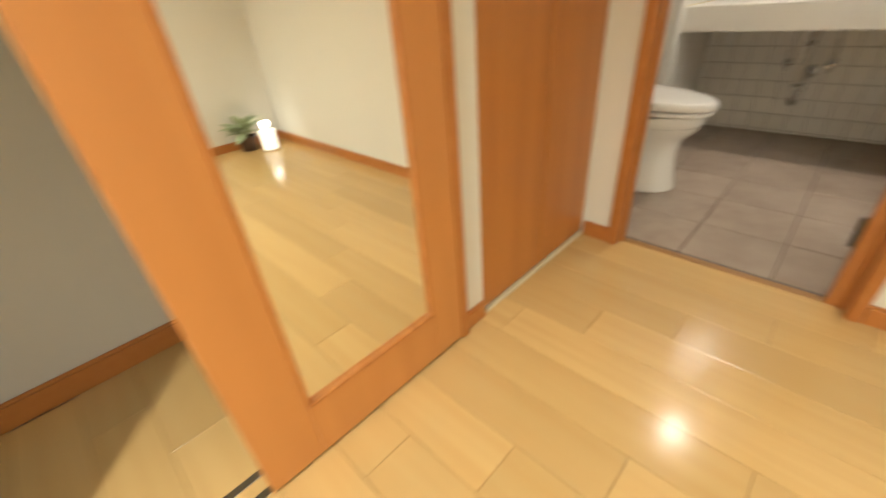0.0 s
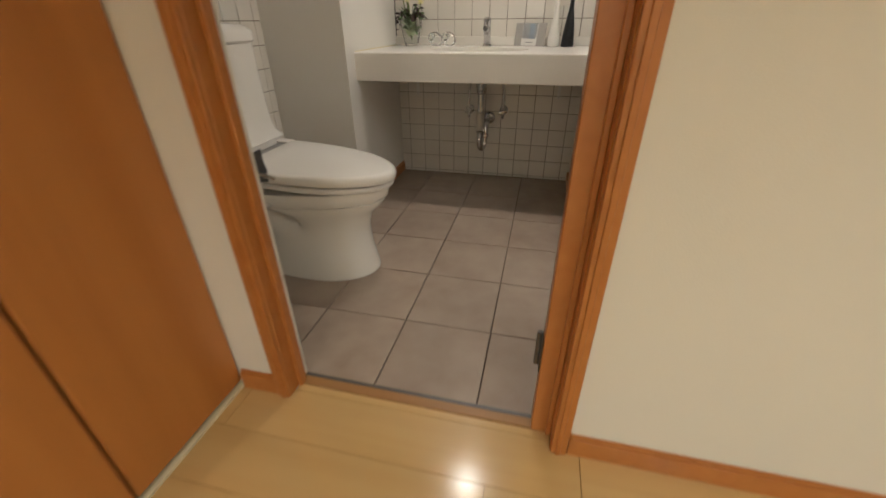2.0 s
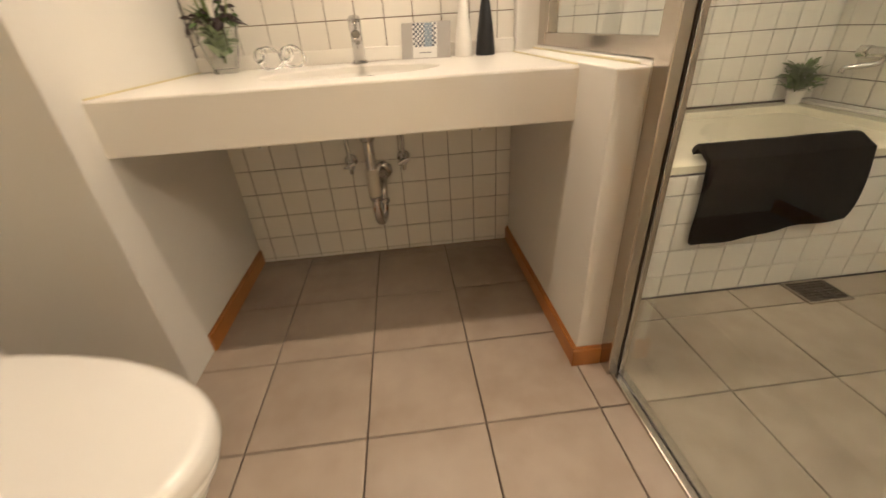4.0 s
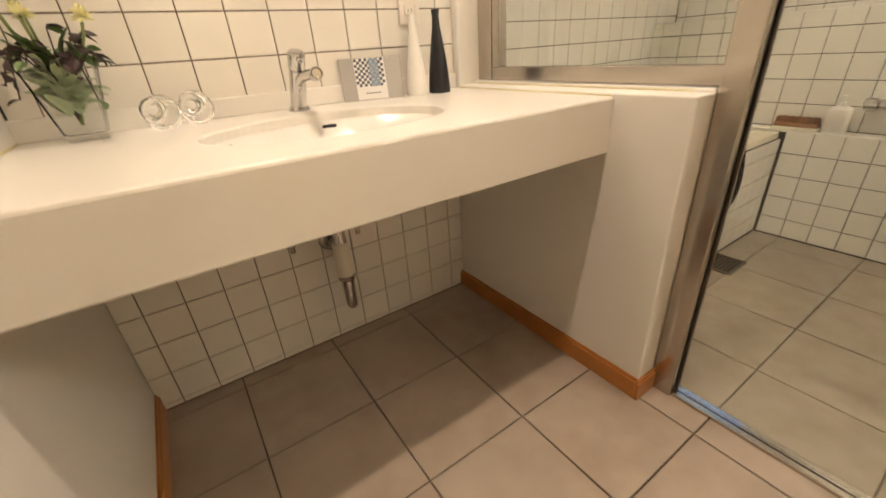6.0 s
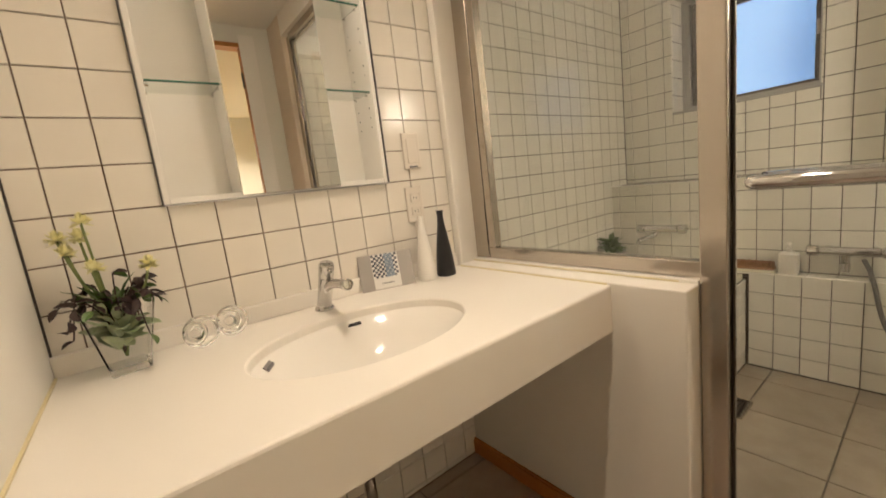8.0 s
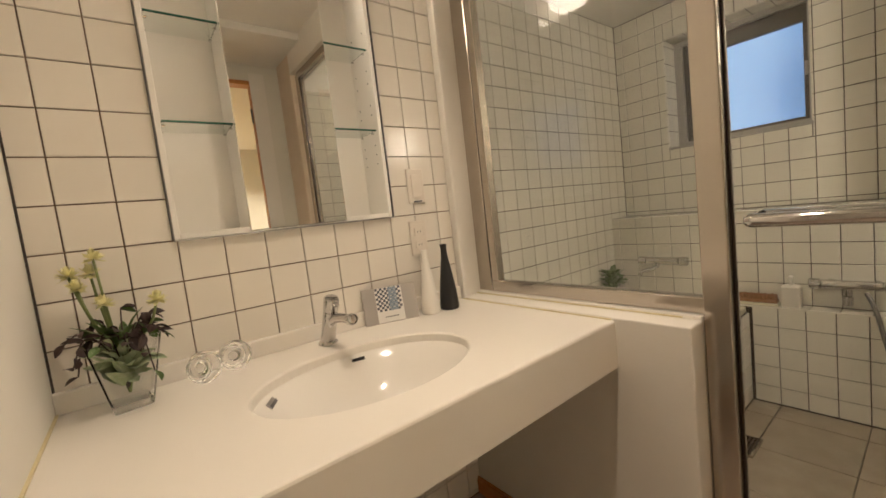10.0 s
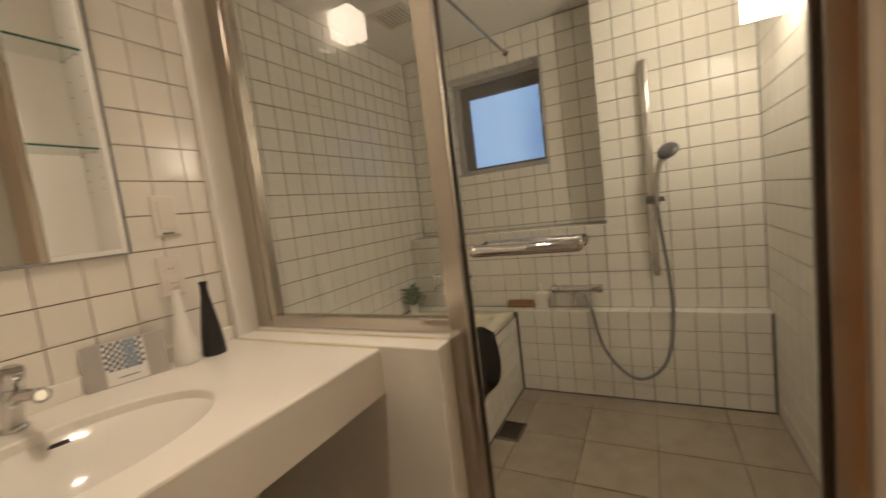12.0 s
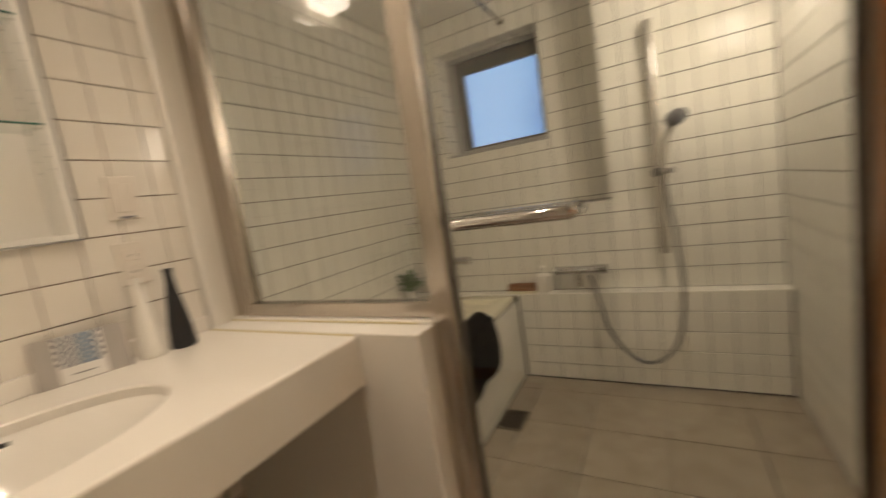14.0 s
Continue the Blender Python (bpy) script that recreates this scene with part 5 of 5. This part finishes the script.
def sprig(az, reach, top, droop, leaves):
    """A thin dark stem that leans out of the vase and hangs a little, with small round leaves."""
    d = Vector((math.cos(radians(az)), math.sin(radians(az)), 0))
    line = curve_pts([(0, 0, 0.03), d * reach * 0.3 + Vector((0, 0, 0.13)), d * reach * 0.7 + Vector((0, 0, top)), d * reach + Vector((0, 0, top - droop))], 6)
    st = part("leaf_stem", tube(line, 0.0014, 6), M_DARKLEAF, va)
    for q in range(leaves):
        p = line[len(line) - 1 - 2 * q] if 2 * q < len(line) else line[-1]
        m_ = Matrix.Translation(p) @ pose(0, 0, 0, rng.uniform(-60, 60), rng.uniform(-20, 50), az + rng.uniform(-90, 90))
        part("dark_leaf", moved(leaf_bm(rng.uniform(0.022, 0.034), rng.uniform(0.014, 0.020), 0.25), m_), M_DARKLEAF if rng.random() < 0.75 else M_LEAF, st)


for az, reach, top, droop, k in ((150, 0.095, 0.165, 0.015, 4), (165, 0.075, 0.175, 0.09, 5), (200, 0.085, 0.16, 0.05, 4), (130, 0.05, 0.185, 0.01, 4), (-40, 0.085, 0.165, 0.02, 5), (-60, 0.075, 0.175, 0.10, 4),
                                 (-20, 0.06, 0.185, 0.0, 4), (-80, 0.055, 0.16, 0.02, 4), (10, 0.07, 0.17, 0.03, 4), (-130, 0.06, 0.165, 0.02, 4), (60, 0.03, 0.20, 0.0, 3), (-10, 0.05, 0.17, 0.02, 5), (175, 0.05, 0.165, 0.02, 5), (-100, 0.04, 0.17, 0.02, 5), (-50, 0.05, 0.16, 0.01, 5), (30, 0.05, 0.165, 0.02, 4)):
    sprig(az, reach, top, droop, k)
for x, y, h in ((-0.018, 0.012, 0.315), (-0.058, 0.040, 0.285), (-0.050, 0.025, 0.258), (-0.018, -0.010, 0.222), (0.064, -0.046, 0.215), (-0.026, 0.024, 0.285)):
    st = part("flower_stem", tube(curve_pts([(0, 0, 0.03), (x * 0.3, y * 0.3, 0.12), (x * 0.8, y * 0.8, h * 0.8), (x, y, h)]), 0.0026, 6), M_STEM, va)
    pet = []
    for q in range(70):
        pet.append(moved(leaf_bm(rng.uniform(0.014, 0.021), 0.009, -0.4, 3), pose(x, y, h, rng.uniform(-20, 20), -rng.uniform(-55, 88), rng.uniform(0, 360))))
    part("flower", bm_join(*pet), M_FLOWER, st, "pale yellow flower head")


def tumbler(x, y, rz):
    """A clear round tumbler laid on its side, its thick foot to the room."""
    o = thing("glass_tumbler", "clear round glass tumbler lying on its side, thick foot forward", "glass", x, y, CZ1, group="glass tumblers")
    m = Matrix.Translation((0, 0, 0.0375)) @ pose(0, 0, 0, 76, 0, rz) @ Matrix.Translation((0, 0, -0.030))
    prof = [(0.0235, 0.052), (0.030, 0.044), (0.0365, 0.026), (0.0365, 0.010), (0.031, -0.010), (0.027, -0.024), (0.0258, -0.024), (0.0298, -0.010), (0.0352, 0.010), (0.0352, 0.026), (0.0288, 0.0425), (0.022, 0.050)]
    bowl = part("bowl", moved(lathe(prof, 32, False), m), M_VASEGLASS, o, "thin clear glass bowl", smooth=True)
    foot = part("foot", moved(lathe([(0.001, 0.053), (0.010, 0.0535), (0.013, 0.057), (0.020, 0.061), (0.0245, 0.059), (0.0262, 0.055), (0.0245, 0.0525), (0.001, 0.0505)], 32, False), m), M_THICKGLASS, o, "thick ringed glass foot", smooth=True)
    bowl.visible_shadow = foot.visible_shadow = False


tumbler(-0.262, 1.462, -22)
tumbler(-0.190, 1.492, -16)

cd = thing("greeting_card", "grey card stand with a patterned leaflet", "card", 0.270, 1.500, CZ1)
cd.matrix_basis = pose(0.270, 1.500, CZ1, -13, 0, -18) @ Matrix.Diagonal((1.25, 1.25, 1.25, 1))
part("backing", box(-0.070, 0.0, 0.0, 0.070, 0.003, 0.092, 0.0005, 1), M_CARD, cd, "grey cardboard backing")
part("check_pattern", bm_join(*[box(-0.036 + 0.006 * i, -0.0010, 0.030 + 0.006 * j, -0.030 + 0.006 * i, -0.0004, 0.036 + 0.006 * j) for i in range(11) for j in range(10) if (i + j) % 2]), M_DARKPRINT, cd)["kind"] = "stuff"
part("leaflet", box(-0.037, -0.0004, 0.002, 0.033, -0.0001, 0.091), M_LIGHTPRINT, cd, "white leaflet")
part("blue_print", bm_join(*[box(-0.003, -0.0014, 0.030 + 0.0075 * k, 0.019, -0.0011, 0.0365 + 0.0075 * k) for k in range(8)]), M_BLUEPRINT, cd, "grey blue stripes")
part("print_line", box(-0.018, -0.0010, 0.014, 0.016, -0.0005, 0.016), M_GREYP, cd)


def bottle(x, y, h, r, material, label):
    o = thing("bottle_vase", label, "bottle", x, y, CZ1, group="slender bottles")
    part("body", lathe([(r * 0.92, 0), (r, 0.003), (r * 1.0, h * 0.06), (r * 0.86, h * 0.3), (r * 0.58, h * 0.6), (r * 0.36, h * 0.8), (r * 0.30, h * 0.93), (r * 0.38, h), (r * 0.26, h), (r * 0.2, h * 0.93)], 28), material, o, smooth=True)


bottle(0.403, 1.476, 0.212, 0.031, M_WHITEG, "slender white bottle beside a black one")
bottle(0.476, 1.464, 0.222, 0.033, M_BLACKG, "slender black bottle beside a white one")

# ---- planks and tiles ----


def lay_planks():
    """Rows of staggered planks, 0.146 wide and 0.9 long."""
    j = 0
    while -0.36 - 0.146 * j > -3.4:
        y0 = -0.36 - 0.146 * (j + 1)
        x = 0.353 - 0.2115 * (j - 1)
        x -= 0.9 * math.ceil((x + 1.09) / 0.9)
        while x < XE:
            x0, x1 = max(x, -1.09), min(x + 0.9, XE)
            if x1 - x0 > 0.02:
                ob = new("plank", tile_mesh(x1 - x0 - 0.0012, 0.146 - 0.0012, M_PLANK, 0.006, 0.0006))
                ob.parent = hall_floor
                ob.matrix_basis = pose((x0 + x1) / 2, y0 + 0.073, -0.006)
            x += 0.9
        j += 1


lay_planks()
_pl = new("plank", tile_mesh(DR - DL - 0.002, 0.0225, M_PLANK, 0.006, 0.0006))
_pl.parent = hall_floor
_pl.matrix_basis = pose((DL + DR) / 2, -0.3485, -0.006)
lay_tiles(bath_floor, (XW, YD1 + 0.01, -0.006), (1, 0, 0), (0, 1, 0), 0.68 - XW, YS - YD1 - 0.01, 0.3, -XW % 0.3, (-YD1 - 0.01) % 0.3, M_FTILE, gap=0.004)
lay_tiles(shower_floor, (0.725, YR, -0.008), (1, 0, 0), (0, 1, 0), XB - 0.725, TY0 - YR, 0.3, (0.065 - 0.725) % 0.3, -YR % 0.3, M_SFTILE, gap=0.004,
          holes=[(1.466 - 0.725, 0.9 - YR, 1.626 - 0.725, 1.011 - YR)])
P = 0.1
# basin wall
lay_tiles(wall_basin, (XN, YS + 0.006, 0.0), (1, 0, 0), (0, 0, 1), XC - XN, BATH_CEIL, P, (0.038 - XN) % P, 0.018, M_WTILE,
          holes=[(RX0 - XN, RZ0, RX1 - XN, RZ1), (0, CZ0 + 0.11, XC - XN, CZ1 + 0.02)])
lay_tiles(wall_toilet, (XW - 0.006, YD1, 0.0), (0, 1, 0), (0, 0, 1), YN - YD1, BATH_CEIL, P, 0.0, 0.018, M_WTILE)
# shower walls
lay_tiles(wall_bench, (XB + 0.006, TY0, 0.0), (0, -1, 0), (0, 0, 1), TY0 - YR, 0.486, P, 0.01, -0.014, M_STILE, gap=0.0036)
lay_tiles(wall_bench, (XB, YT, 0.480), (0, -1, 0), (1, 0, 0), YT - YR, XM - XB, P, 0.05, 0.0, M_STILE, gap=0.0036)
lay_tiles(wall_mid, (XM + 0.006, YT, 0.486), (0, -1, 0), (0, 0, 1), YT - 0.472, ZL + 0.006 - 0.486, P, 0.05, 0.0, M_STILE, gap=0.0036)
lay_tiles(wall_mid, (XM, YT, ZL), (0, -1, 0), (1, 0, 0), YT - 0.472, XWN - XM, P, 0.05, 0.0, M_STILE, gap=0.0036)
lay_tiles(wall_pillar, (XM + 0.002, 0.478, 0.486), (0, -1, 0), (0, 0, 1), 0.478 - YR, SHOWER_CEIL - 0.486, P, 0.0, 0.0, M_STILE, gap=0.0036)
lay_tiles(wall_pillar, (XWN, 0.472, (ZL + 0.006)), (-1, 0, 0), (0, 0, 1), XWN - XM - 0.002, SHOWER_CEIL - (ZL + 0.006), P, 0.0, 0.025, M_STILE, gap=0.0036)
lay_tiles(wall_window, (XWN + 0.006, YT, (ZL + 0.006)), (0, -1, 0), (0, 0, 1), YT - 0.478, SHOWER_CEIL - (ZL + 0.006), P, 0.05, 0.025, M_STILE, gap=0.0036,
          holes=[(YT - WY1, WZ0 - (ZL + 0.006) - 0.012, YT - WY0, WZ1 - (ZL + 0.006))])
lay_tiles(wall_window, (XWN + 0.004, WY1, WZ0), (1, 0, 0), (0, 0, 1), FX - 0.03 - XWN, WZ1 - WZ0, P, 0.0, 0.0, M_STILE, gap=0.0036, proud=0.002)
lay_tiles(wall_window, (XWN + 0.004, WY1, WZ1), (1, 0, 0), (0, -1, 0), FX - 0.03 - XWN, WY1 - WY0, P, 0.0, 0.0, M_STILE, gap=0.0036, proud=0.002)
lay_tiles(wall_window, (FX - 0.03, WY0, WZ0), (-1, 0, 0), (0, 0, 1), FX - 0.03 - XWN, WZ1 - WZ0, P, 0.0, 0.0, M_STILE, gap=0.0036, proud=0.002)
lay_tiles(wall_tub, (0.735, YT + 0.006, TZ), (1, 0, 0), (0, 0, 1), XWN - 0.735, SHOWER_CEIL - TZ, P, 0.065, 0.008, M_STILE, gap=0.0036)
lay_tiles(wall_right, (2.5 - 0.3, YR - 0.006, 0.0), (-1, 0, 0), (0, 0, 1), 2.2 - 0.735, SHOWER_CEIL, P, 0.095, -0.014, M_STILE, gap=0.0036)
lay_tiles(apron, (0.736, TY0 + 0.006, 0.0), (1, 0, 0), (0, 0, 1), XB - 0.736, TZ - 0.03, P, 0.069, -0.014, M_STILE, gap=0.0036)
structure("trim_sealant", bm_join(box(XB - 0.004, YR, -0.006, XB + 0.005, TY0, 0.004), box(0.736, TY0 - 0.004, -0.006, XB - 0.0045, TY0 + 0.005, 0.004), box(XWN - 0.003, YT - 0.003, ZL + 0.01, XWN + 0.002, YT + 0.002, SHOWER_CEIL), box(XM - 0.006, YR - 0.002, 0.49, XM, YR + 0.003, SHOWER_CEIL - 0.072), box(XB - 0.004, YR - 0.002, 0.006, XB + 0.001, YR + 0.003, 0.486)), M_RUBBER, "dark sealant joint along the shower walls", "trim")
